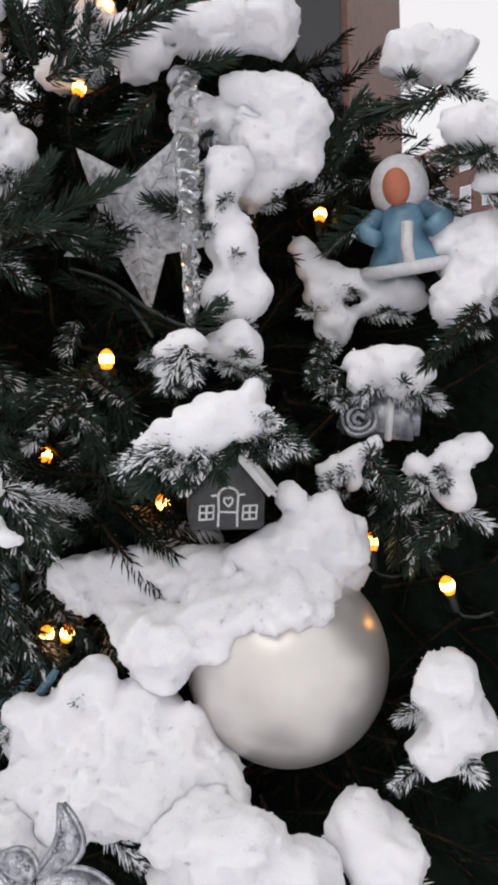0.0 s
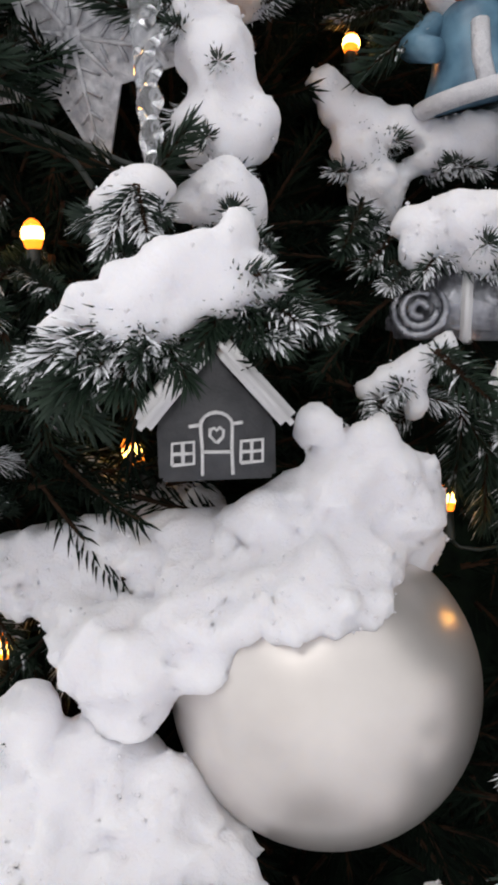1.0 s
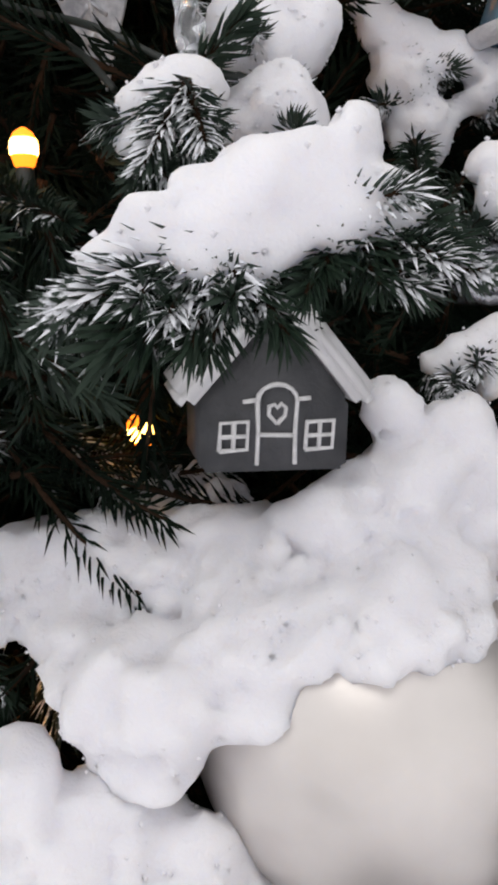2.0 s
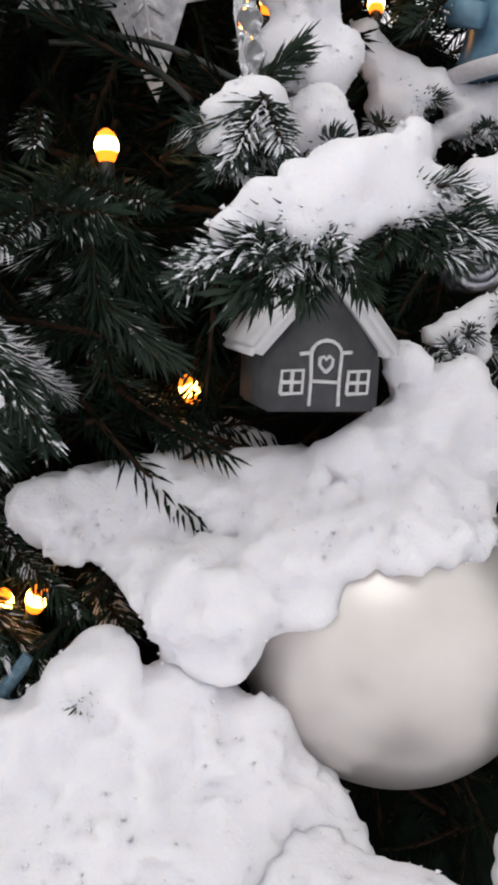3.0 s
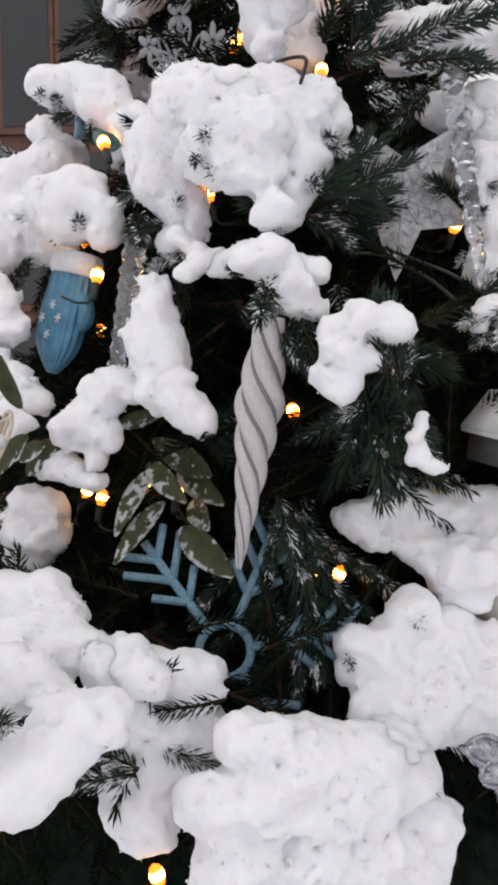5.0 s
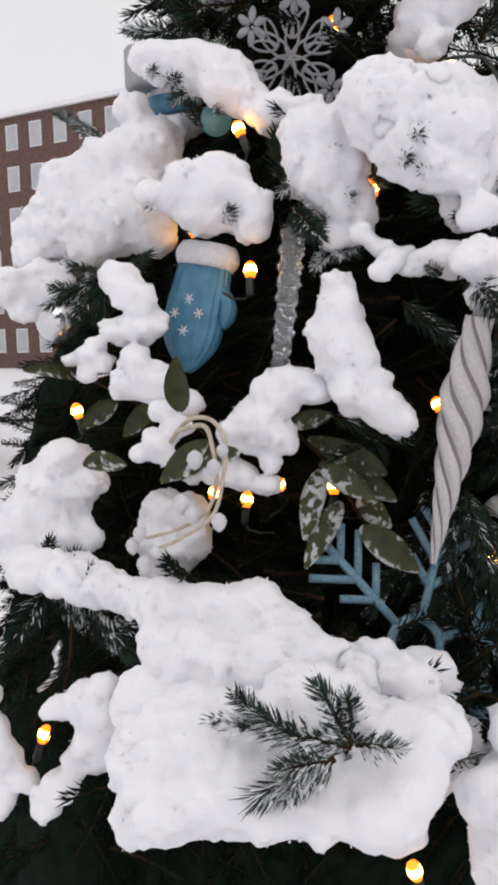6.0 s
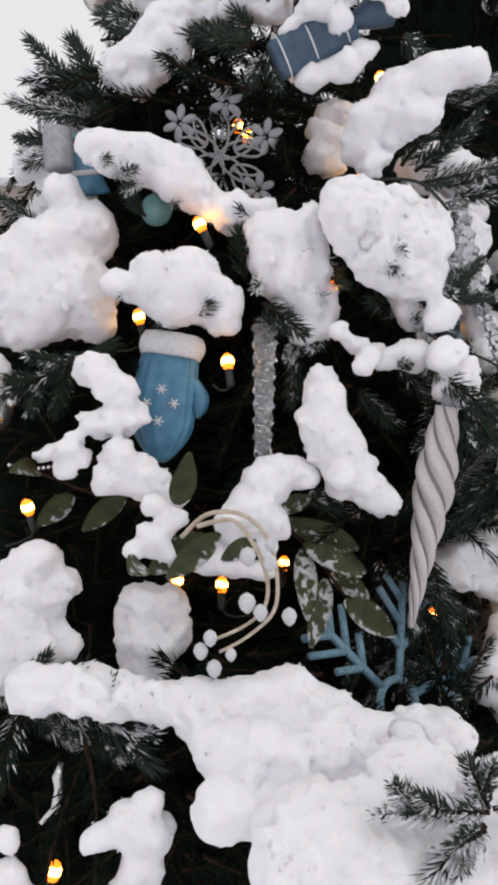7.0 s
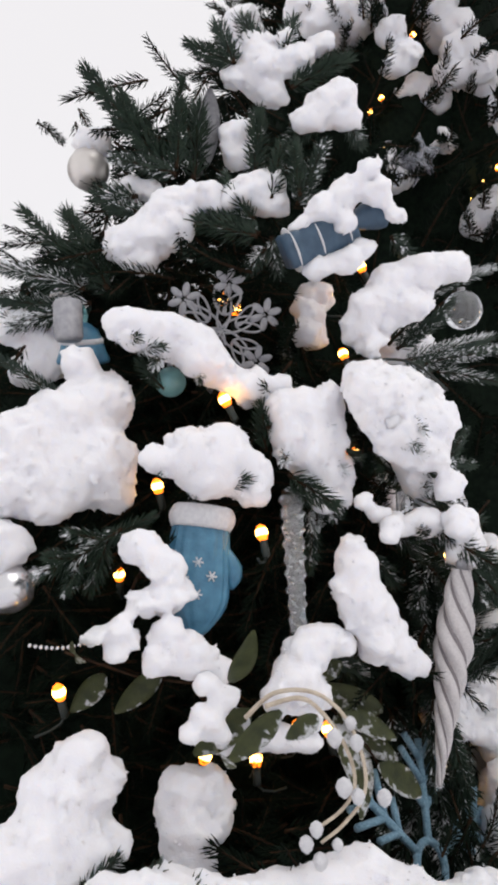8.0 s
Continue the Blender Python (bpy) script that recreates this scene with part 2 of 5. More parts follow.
snow("white snow cap on the bough above the clay house", [(0.001, 0.631, 1.491, 0.014), (0.017, 0.633, 1.492, 0.014), (-0.016, 0.628, 1.484, 0.012), (0.031, 0.634, 1.484, 0.012), (-0.031, 0.625, 1.477, 0.010), (0.009, 0.631, 1.479, 0.014), (0.041, 0.634, 1.475, 0.009), (-0.042, 0.623, 1.470, 0.007), (-0.020, 0.626, 1.472, 0.010), (-0.007, 0.628, 1.471, 0.009), (0.028, 0.635, 1.500, 0.009), (0.022, 0.632, 1.475, 0.009)])
snow("white snow on a forked spruce bough", [(0.064, 0.860, 1.625, 0.010), (0.074, 0.860, 1.610, 0.015), (0.091, 0.860, 1.599, 0.016), (0.088, 0.860, 1.580, 0.016), (0.092, 0.860, 1.556, 0.015), (0.095, 0.860, 1.542, 0.007), (0.116, 0.860, 1.591, 0.017), (0.140, 0.860, 1.582, 0.017), (0.161, 0.860, 1.578, 0.020), (0.129, 0.860, 1.570, 0.011)])
snow("deep white snow beside the hooded figure", [(0.224, 0.846, 1.600, 0.036), (0.243, 0.839, 1.618, 0.034), (0.200, 0.815, 1.566, 0.024), (0.189, 0.866, 1.686, 0.020)])
snow(LOW, [(0.169, 0.871, 1.794, 0.030), (0.199, 0.847, 1.779, 0.022)])
snow(LOW, [(0.209, 0.805, 1.711, 0.023), (0.234, 0.802, 1.710, 0.021), (0.227, 0.808, 1.669, 0.015)])
snow("snow cap on the silver rose ornament", [(0.112, 0.770, 1.516, 0.014), (0.128, 0.770, 1.516, 0.016), (0.146, 0.770, 1.513, 0.016), (0.106, 0.770, 1.501, 0.009), (0.142, 0.770, 1.497, 0.011), (0.157, 0.770, 1.506, 0.015)])
snow("snow on the bough below the silver rose", [(0.120, 0.760, 1.452, 0.008), (0.105, 0.760, 1.444, 0.010), (0.091, 0.760, 1.436, 0.009), (0.078, 0.760, 1.431, 0.006), (0.098, 0.760, 1.432, 0.008), (0.102, 0.760, 1.418, 0.006)])
snow("white snow bank running from a low bough over the pearl bauble", [(-0.133, 0.745, 1.350, 0.019), (-0.105, 0.755, 1.347, 0.026), (-0.071, 0.755, 1.346, 0.030), (-0.038, 0.745, 1.346, 0.033), (-0.118, 0.735, 1.330, 0.015), (-0.086, 0.725, 1.320, 0.022), (-0.060, 0.705, 1.314, 0.026), (-0.038, 0.685, 1.308, 0.024), (-0.064, 0.705, 1.293, 0.014), (-0.047, 0.685, 1.283, 0.013), (-0.056, 0.775, 1.372, 0.016), (-0.024, 0.775, 1.371, 0.019), (-0.006, 0.735, 1.350, 0.028), (-0.013, 0.695, 1.331, 0.020), (0.052, 0.725, 1.416, 0.016), (0.071, 0.727, 1.405, 0.018), (0.087, 0.727, 1.390, 0.016), (0.097, 0.729, 1.369, 0.013), (0.101, 0.746, 1.347, 0.010), (0.058, 0.724, 1.385, 0.025), (0.035, 0.726, 1.377, 0.018), (0.076, 0.736, 1.361, 0.022), (0.044, 0.729, 1.356, 0.022), (0.066, 0.702, 1.347, 0.017), (0.091, 0.742, 1.341, 0.013), (0.040, 0.689, 1.346, 0.016), (0.055, 0.677, 1.337, 0.011), (0.024, 0.683, 1.340, 0.013), (0.013, 0.716, 1.349, 0.017), (0.034, 0.669, 1.332, 0.008), (0.070, 0.681, 1.335, 0.008), (0.010, 0.677, 1.327, 0.012), (-0.001, 0.701, 1.336, 0.016), (-0.005, 0.679, 1.310, 0.012)], needles=False)
snow("deep white bank of snow on the lowest boughs", [(-0.071, 0.690, 1.258, 0.029), (-0.050, 0.690, 1.236, 0.032), (-0.085, 0.690, 1.235, 0.036), (-0.123, 0.690, 1.238, 0.025), (-0.146, 0.690, 1.236, 0.024), (-0.162, 0.690, 1.256, 0.009), (-0.023, 0.690, 1.212, 0.028), (-0.063, 0.660, 1.211, 0.041), (-0.105, 0.660, 1.209, 0.040), (-0.146, 0.660, 1.212, 0.027), (-0.007, 0.670, 1.198, 0.021), (-0.116, 0.690, 1.276, 0.013), (-0.103, 0.690, 1.284, 0.011), (-0.128, 0.690, 1.259, 0.008)])
snow("deep white bank of snow round the acrylic flourish", [(0.014, 0.620, 1.192, 0.028), (0.043, 0.620, 1.176, 0.025), (-0.005, 0.620, 1.181, 0.026), (0.053, 0.620, 1.148, 0.025), (-0.033, 0.620, 1.196, 0.026), (0.020, 0.620, 1.155, 0.025), (-0.040, 0.650, 1.146, 0.019), (-0.012, 0.650, 1.198, 0.016)])
snow("deep white snow on a low bough", [(-0.192, 0.620, 1.194, 0.024), (-0.166, 0.620, 1.198, 0.024), (-0.144, 0.620, 1.185, 0.018), (-0.201, 0.620, 1.168, 0.023), (-0.156, 0.620, 1.169, 0.020)])
snow("snow on the tip beyond the silver rose", [(0.154, 0.760, 1.432, 0.011), (0.169, 0.760, 1.419, 0.013), (0.186, 0.760, 1.406, 0.015), (0.181, 0.760, 1.438, 0.013), (0.195, 0.760, 1.445, 0.014)])
snow("white snow heaped over a high spruce bough", [(-0.019, 0.810, 1.734, 0.021), (0.014, 0.810, 1.723, 0.029), (0.043, 0.810, 1.726, 0.025), (0.020, 0.810, 1.692, 0.021), (-0.004, 0.810, 1.685, 0.017), (0.026, 0.810, 1.668, 0.016)])
snow("clump of snow on a low spruce tip", [(0.159, 0.672, 1.283, 0.026), (0.166, 0.672, 1.249, 0.026), (0.147, 0.671, 1.230, 0.016)])
snow("snow mound lit warm by a bulb beneath", [(0.092, 0.658, 1.189, 0.022), (0.109, 0.649, 1.167, 0.031)])
snow("deep white snow on a high bough with a dark hollow", [(-0.258, 0.745, 1.702, 0.027), (-0.212, 0.765, 1.719, 0.028), (-0.184, 0.745, 1.704, 0.028), (-0.241, 0.745, 1.672, 0.028), (-0.189, 0.745, 1.659, 0.024), (-0.202, 0.745, 1.633, 0.020), (-0.203, 0.745, 1.614, 0.010), (-0.158, 0.745, 1.694, 0.017), (-0.277, 0.745, 1.673, 0.014), (-0.229, 0.745, 1.650, 0.016)])
snow("snow lit amber by a bulb behind it", [(-0.293, 0.849, 1.697, 0.028), (-0.269, 0.829, 1.696, 0.026), (-0.289, 0.839, 1.656, 0.030), (-0.272, 0.821, 1.630, 0.021), (-0.268, 0.824, 1.665, 0.023), (-0.297, 0.848, 1.671, 0.020), (-0.282, 0.825, 1.600, 0.013), (-0.266, 0.813, 1.604, 0.010)])
snow("ridge of white snow along a high bough", [(-0.377, 0.985, 1.778, 0.022), (-0.348, 0.961, 1.777, 0.023), (-0.324, 0.940, 1.765, 0.022), (-0.312, 0.913, 1.740, 0.019), (-0.300, 0.887, 1.721, 0.021), (-0.279, 0.870, 1.718, 0.018), (-0.389, 0.996, 1.786, 0.014)])
snow("snow on the bough above the mitten", [(-0.381, 0.921, 1.660, 0.024), (-0.354, 0.897, 1.656, 0.027), (-0.340, 0.883, 1.635, 0.020), (-0.395, 0.929, 1.645, 0.019), (-0.372, 0.909, 1.631, 0.022), (-0.339, 0.877, 1.607, 0.011), (-0.411, 0.943, 1.648, 0.010), (-0.339, 0.880, 1.622, 0.015)])
snow("great rounded snow mass on an outer bough", [(-0.372, 1.030, 1.716, 0.032), (-0.401, 1.050, 1.694, 0.040), (-0.439, 1.077, 1.661, 0.043), (-0.382, 1.029, 1.653, 0.040), (-0.464, 1.093, 1.633, 0.034), (-0.425, 1.059, 1.620, 0.034), (-0.372, 1.015, 1.619, 0.020), (-0.386, 1.047, 1.753, 0.015), (-0.476, 1.098, 1.599, 0.023), (-0.405, 1.047, 1.648, 0.046)])
snow("snow trailing down across the mitten", [(-0.444, 0.938, 1.564, 0.021), (-0.432, 0.925, 1.548, 0.023), (-0.424, 0.916, 1.525, 0.018), (-0.454, 0.939, 1.519, 0.018), (-0.471, 0.951, 1.502, 0.013), (-0.491, 0.966, 1.497, 0.010), (-0.439, 0.923, 1.493, 0.016), (-0.423, 0.907, 1.473, 0.020), (-0.406, 0.890, 1.454, 0.014), (-0.447, 0.926, 1.471, 0.013), (-0.511, 0.982, 1.494, 0.008)])
snow("snow at the edge of a side bough", [(-0.479, 1.080, 1.581, 0.025), (-0.463, 1.065, 1.569, 0.014), (-0.493, 1.086, 1.548, 0.012), (-0.506, 1.101, 1.571, 0.028)])
snow("tall wedge of snow on a spruce tip", [(-0.308, 0.788, 1.556, 0.013), (-0.309, 0.786, 1.536, 0.017), (-0.309, 0.782, 1.511, 0.022), (-0.307, 0.777, 1.487, 0.025), (-0.301, 0.768, 1.463, 0.024), (-0.288, 0.755, 1.447, 0.017), (-0.276, 0.744, 1.438, 0.010), (-0.323, 0.795, 1.519, 0.009)])
snow("narrow strip of snow along a bough", [(-0.289, 0.785, 1.596, 0.010), (-0.271, 0.769, 1.585, 0.012), (-0.254, 0.752, 1.571, 0.014), (-0.231, 0.734, 1.572, 0.015), (-0.211, 0.717, 1.569, 0.014), (-0.194, 0.702, 1.563, 0.015)])
snow("snow on the leaves below the crystal icicle", [(-0.352, 0.828, 1.464, 0.020), (-0.334, 0.815, 1.473, 0.016), (-0.322, 0.803, 1.465, 0.013), (-0.366, 0.836, 1.442, 0.021), (-0.349, 0.819, 1.422, 0.016), (-0.384, 0.849, 1.428, 0.013), (-0.355, 0.820, 1.400, 0.011), (-0.408, 0.870, 1.443, 0.010)])
snow("snow on the bough under the mitten", [(-0.430, 0.889, 1.449, 0.011), (-0.416, 0.876, 1.434, 0.012), (-0.437, 0.890, 1.420, 0.013), (-0.427, 0.880, 1.405, 0.011), (-0.449, 0.899, 1.410, 0.008)])
snow("uneven white snow heap on a side bough", [(-0.491, 0.978, 1.401, 0.022), (-0.513, 0.993, 1.376, 0.022), (-0.486, 0.970, 1.370, 0.024), (-0.524, 0.997, 1.345, 0.025), (-0.502, 0.976, 1.324, 0.031), (-0.478, 0.956, 1.323, 0.012), (-0.527, 0.995, 1.309, 0.026), (-0.553, 1.019, 1.331, 0.031)])
snow("snow in the shade under the leaves", [(-0.414, 0.929, 1.348, 0.022), (-0.392, 0.911, 1.348, 0.019), (-0.421, 0.931, 1.322, 0.022), (-0.397, 0.910, 1.311, 0.025), (-0.416, 0.922, 1.290, 0.021)])
snow("deep white bank of snow on broad low boughs", [(-0.551, 0.919, 1.315, 0.022), (-0.521, 0.888, 1.311, 0.022), (-0.497, 0.857, 1.304, 0.023), (-0.468, 0.819, 1.295, 0.027), (-0.433, 0.790, 1.294, 0.026), (-0.402, 0.764, 1.293, 0.023), (-0.394, 0.735, 1.280, 0.021), (-0.475, 0.774, 1.270, 0.034), (-0.448, 0.740, 1.264, 0.038), (-0.419, 0.716, 1.263, 0.034), (-0.382, 0.705, 1.270, 0.019), (-0.354, 0.679, 1.264, 0.019), (-0.340, 0.648, 1.259, 0.017), (-0.508, 0.745, 1.248, 0.025)])
snow("deep white bank of snow on the lowest boughs", [(-0.509, 0.681, 1.262, 0.034), (-0.485, 0.655, 1.257, 0.032), (-0.536, 0.672, 1.243, 0.029), (-0.510, 0.639, 1.237, 0.031), (-0.480, 0.621, 1.239, 0.024), (-0.424, 0.637, 1.276, 0.021), (-0.401, 0.600, 1.263, 0.020), (-0.409, 0.577, 1.245, 0.019), (-0.433, 0.569, 1.230, 0.017), (-0.547, 0.648, 1.227, 0.026), (-0.446, 0.647, 1.272, 0.022), (-0.462, 0.592, 1.231, 0.019), (-0.382, 0.584, 1.262, 0.022)])
snow("deep white bank of snow on broad low boughs", [(-0.272, 0.610, 1.223, 0.025), (-0.234, 0.610, 1.208, 0.030), (-0.190, 0.610, 1.201, 0.031), (-0.153, 0.610, 1.178, 0.027), (-0.208, 0.610, 1.163, 0.037), (-0.260, 0.610, 1.176, 0.036), (-0.301, 0.610, 1.179, 0.028), (-0.289, 0.610, 1.139, 0.030), (-0.234, 0.610, 1.125, 0.033), (-0.181, 0.610, 1.128, 0.034), (-0.134, 0.610, 1.142, 0.021), (-0.141, 0.610, 1.103, 0.021)])
snow("snow clump on a low side bough", [(-0.516, 0.823, 1.238, 0.010), (-0.531, 0.833, 1.221, 0.016), (-0.551, 0.849, 1.215, 0.013), (-0.515, 0.819, 1.212, 0.014), (-0.527, 0.825, 1.191, 0.016), (-0.525, 0.821, 1.171, 0.009), (-0.551, 0.839, 1.152, 0.016), (-0.563, 0.846, 1.131, 0.016), (-0.542, 0.835, 1.174, 0.010)])
snow("snow in the gap of the broad low boughs", [(-0.333, 0.690, 1.248, 0.026), (-0.295, 0.690, 1.240, 0.023), (-0.310, 0.690, 1.197, 0.035), (-0.271, 0.690, 1.171, 0.031), (-0.338, 0.690, 1.143, 0.036), (-0.344, 0.690, 1.213, 0.035), (-0.232, 0.690, 1.139, 0.027), (-0.367, 0.690, 1.258, 0.026)])
snow("snow clump at the end of a low bough", [(-0.588, 0.905, 1.213, 0.011), (-0.586, 0.895, 1.159, 0.018), (-0.575, 0.884, 1.143, 0.014), (-0.596, 0.898, 1.124, 0.020), (-0.594, 0.905, 1.187, 0.011)])
snow("snow cap on the bough above the spiral icicle", [(-0.234, 0.700, 1.573, 0.020), (-0.252, 0.700, 1.568, 0.011), (-0.214, 0.700, 1.561, 0.017), (-0.220, 0.700, 1.541, 0.018), (-0.201, 0.700, 1.543, 0.013), (-0.198, 0.700, 1.528, 0.008)])
snow("snow tuft on a spruce tip", [(-0.275, 0.760, 1.575, 0.012), (-0.289, 0.760, 1.564, 0.010), (-0.257, 0.760, 1.581, 0.010)])
snow("snow between two spruce tips", [(-0.165, 0.628, 1.518, 0.015), (-0.180, 0.632, 1.518, 0.017), (-0.196, 0.636, 1.497, 0.019), (-0.207, 0.637, 1.477, 0.016), (-0.194, 0.632, 1.468, 0.013), (-0.157, 0.625, 1.509, 0.009), (-0.202, 0.639, 1.515, 0.009)])
snow("pointed cap of snow on a spruce tip", [(-0.141, 0.613, 1.449, 0.003), (-0.144, 0.612, 1.441, 0.006), (-0.150, 0.612, 1.433, 0.008), (-0.147, 0.611, 1.422, 0.009), (-0.151, 0.611, 1.417, 0.008), (-0.142, 0.609, 1.413, 0.007), (-0.134, 0.608, 1.411, 0.006), (-0.128, 0.607, 1.410, 0.004)])
snow("broad white snow on a high bough", [(-0.282, 0.771, 1.718, 0.025), (-0.258, 0.749, 1.701, 0.033), (-0.231, 0.723, 1.676, 0.027), (-0.265, 0.749, 1.663, 0.027), (-0.238, 0.724, 1.643, 0.017), (-0.278, 0.763, 1.682, 0.024), (-0.226, 0.709, 1.610, 0.010), (-0.290, 0.776, 1.706, 0.019)])
snow(LOW, [(-0.073, 0.800, 1.797, 0.022), (-0.025, 0.800, 1.808, 0.026), (0.018, 0.800, 1.807, 0.025), (-0.061, 0.800, 1.774, 0.015), (0.049, 0.800, 1.800, 0.028)])
snow(LOW, [(-0.139, 0.880, 1.827, 0.023), (-0.130, 0.880, 1.798, 0.015), (-0.161, 0.880, 1.802, 0.016), (-0.121, 0.880, 1.851, 0.023)])
snow(LOW, [(0.022, 0.800, 1.744, 0.022), (0.054, 0.800, 1.745, 0.023), (0.073, 0.800, 1.721, 0.025), (0.027, 0.800, 1.710, 0.027), (0.059, 0.800, 1.690, 0.023), (0.022, 0.800, 1.672, 0.023)])
snow("snow among the top boughs", [(-0.191, 0.831, 2.054, 0.025), (-0.183, 0.811, 2.065, 0.020), (-0.198, 0.851, 2.039, 0.018), (-0.179, 0.805, 2.040, 0.013)])
snow("snow near the top of the tree", [(-0.173, 0.925, 2.172, 0.011), (-0.157, 0.887, 2.166, 0.013), (-0.166, 0.916, 2.130, 0.025), (-0.150, 0.876, 2.140, 0.022), (-0.180, 0.948, 2.125, 0.018), (-0.160, 0.905, 2.101, 0.020), (-0.140, 0.849, 2.159, 0.015), (-0.195, 0.983, 2.134, 0.011)])
snow("snow clump between top tips", [(-0.195, 0.946, 2.043, 0.019), (-0.192, 0.941, 2.017, 0.016), (-0.183, 0.911, 2.082, 0.018)])
snow("snow on an upper bough", [(-0.295, 1.046, 1.901, 0.022), (-0.282, 1.016, 1.909, 0.028), (-0.272, 0.988, 1.926, 0.024), (-0.285, 1.027, 1.877, 0.018), (-0.259, 0.957, 1.944, 0.022), (-0.276, 0.995, 1.946, 0.019)])
snow("snow on a bough under the top", [(-0.238, 0.907, 1.952, 0.023), (-0.229, 0.887, 1.938, 0.021), (-0.230, 0.887, 1.959, 0.017), (-0.247, 0.928, 1.945, 0.015)])
snow("snow on the outermost top bough", [(-0.258, 1.050, 1.984, 0.013), (-0.248, 1.029, 1.974, 0.013), (-0.267, 1.072, 1.972, 0.011)], needles=False)
snow("snow cap on the blue candy", [(-0.259, 0.821, 1.909, 0.016), (-0.248, 0.795, 1.925, 0.019), (-0.239, 0.770, 1.946, 0.016), (-0.236, 0.766, 1.924, 0.017), (-0.226, 0.746, 1.898, 0.013), (-0.266, 0.842, 1.892, 0.010)])
snow("snow under the blue candy", [(-0.242, 0.830, 1.851, 0.015), (-0.229, 0.799, 1.859, 0.018), (-0.222, 0.781, 1.870, 0.012)])
snow("snow on a bough behind the candy", [(-0.193, 0.759, 1.836, 0.026), (-0.204, 0.790, 1.806, 0.026), (-0.208, 0.803, 1.788, 0.020), (-0.181, 0.730, 1.846, 0.022), (-0.168, 0.701, 1.851, 0.016), (-0.200, 0.788, 1.769, 0.016), (-0.187, 0.750, 1.810, 0.021)])
snow("snow on an outer bough", [(-0.283, 1.208, 1.832, 0.028), (-0.266, 1.171, 1.809, 0.023), (-0.273, 1.193, 1.775, 0.026), (-0.260, 1.160, 1.787, 0.019), (-0.262, 1.156, 1.842, 0.025)])


# ---- spruce foliage ----
def twig_mesh(name, length, count, needle, thick, mats, seed, droop=0.15):
    """A spruce twig along local z, with needles all round and swept forward."""
    rng = np.random.RandomState(seed)
    verts, faces, slots = [], [], []
    for i in range(6):
        u = i / 5
        for k in range(5):
            a = math.tau * k / 5
            r = 0.0022 * (1 - 0.6 * u)
            verts.append((r * math.cos(a), r * math.sin(a) - droop * length * u * u, length * u))
    for i in range(5):
        for k in range(5):
            faces.append((i * 5 + k, i * 5 + (k + 1) % 5, i * 5 + 5 + (k + 1) % 5, i * 5 + 5 + k))
            slots.append(1)
    for i in range(count):
        u = (i + rng.rand()) / count
        a = i * 2.39996 + rng.uniform(-0.35, 0.35)
        tilt = radians(rng.uniform(38, 62) * (1 - 0.45 * u ** 3))
        n = needle * rng.uniform(0.75, 1.1) * (1 - 0.25 * u ** 4)
        base = Vector((0, -droop * length * u * u, length * u))
        out = Vector((math.cos(a), math.sin(a), 0))
        d = (out * math.sin(tilt) + Vector((0, 0.1, 1)) * math.cos(tilt)).normalized()
        s = d.orthogonal().normalized()
        t = d.cross(s)
        mid = base + d * n * 0.55 + Vector((0, 0, 0.06 * n))
        tip = base + d * n + Vector((0, 0, 0.2 * n))
        o = len(verts)
        verts.append(base)
        for k in range(3):
            g = math.tau * k / 3
            verts.append(mid + (s * math.cos(g) + t * math.sin(g)) * thick)
        verts.append(tip)
        for k in range(3):
            faces += [(o, o + 1 + (k + 1) % 3, o + 1 + k), (o + 1 + k, o + 1 + (k + 1) % 3, o + 4)]
            slots += [0, 0]
    return mesh_of(name, verts, faces, mats, False, slots)


TWIGS = [twig_mesh("twig", n, int(2300 * n), 0.018, 0.0009, (NEEDLE, BARK), s, 0.04 + 0.05 * s) for s in range(3) for n in (0.045, 0.09, 0.15)]
FROST = [twig_mesh("twig", n, int(2300 * n), 0.017, 0.001, (NEEDLE_FROST, BARK), 20 + s, 0.04 * s) for s in range(3) for n in (0.045, 0.09, 0.15)]
rng = random.Random(4)
AXIS = Vector((0.0, 1.3, 0))

tree = thing("christmas_tree", "snow-laden green spruce hung with baubles and warm lights", "tree", pose(0.0, 1.3, 0))
INV = pose(0.0, -1.3, 0)


def aim(base, way, roll=0.0, scale=1.0):
    return Matrix.Translation(base) @ Vector(way).to_track_quat("Z", "Y").to_matrix().to_4x4() @ pose(0, 0, 0, 0, 0, roll) @ Matrix.Scale(scale, 4)


def twig(base, tip, kind=None, bulk=1.0):
    """One twig of the tree, from base to tip."""
    base, tip = Vector(base), Vector(tip)
    far = (tip - base).length
    size = min((0, 1, 2), key=lambda q: abs(math.log((0.045, 0.09, 0.15)[q] / far)))
    me = (kind or TWIGS)[size + 3 * rng.randrange(3)]
    k = far / (0.045, 0.09, 0.15)[size]
    ob = new("twig", me)
    ob.parent = tree
    ob.matrix_local = INV @ aim(base, tip - base, rng.uniform(0, 360), 1.0) @ Matrix.Diagonal((bulk * min(max(k, 0.85), 1.15), bulk * min(max(k, 0.85), 1.15), k, 1))
    return ob


bm = bmesh.new()
tube_into(bm, [(0, 0, 0), (0.01, 0, 0.8), (0, 0.01, 1.6), (0, 0, 2.0)], [0.06, 0.05, 0.03, 0.008], 12)
part("trunk", bm, BARK, tree)


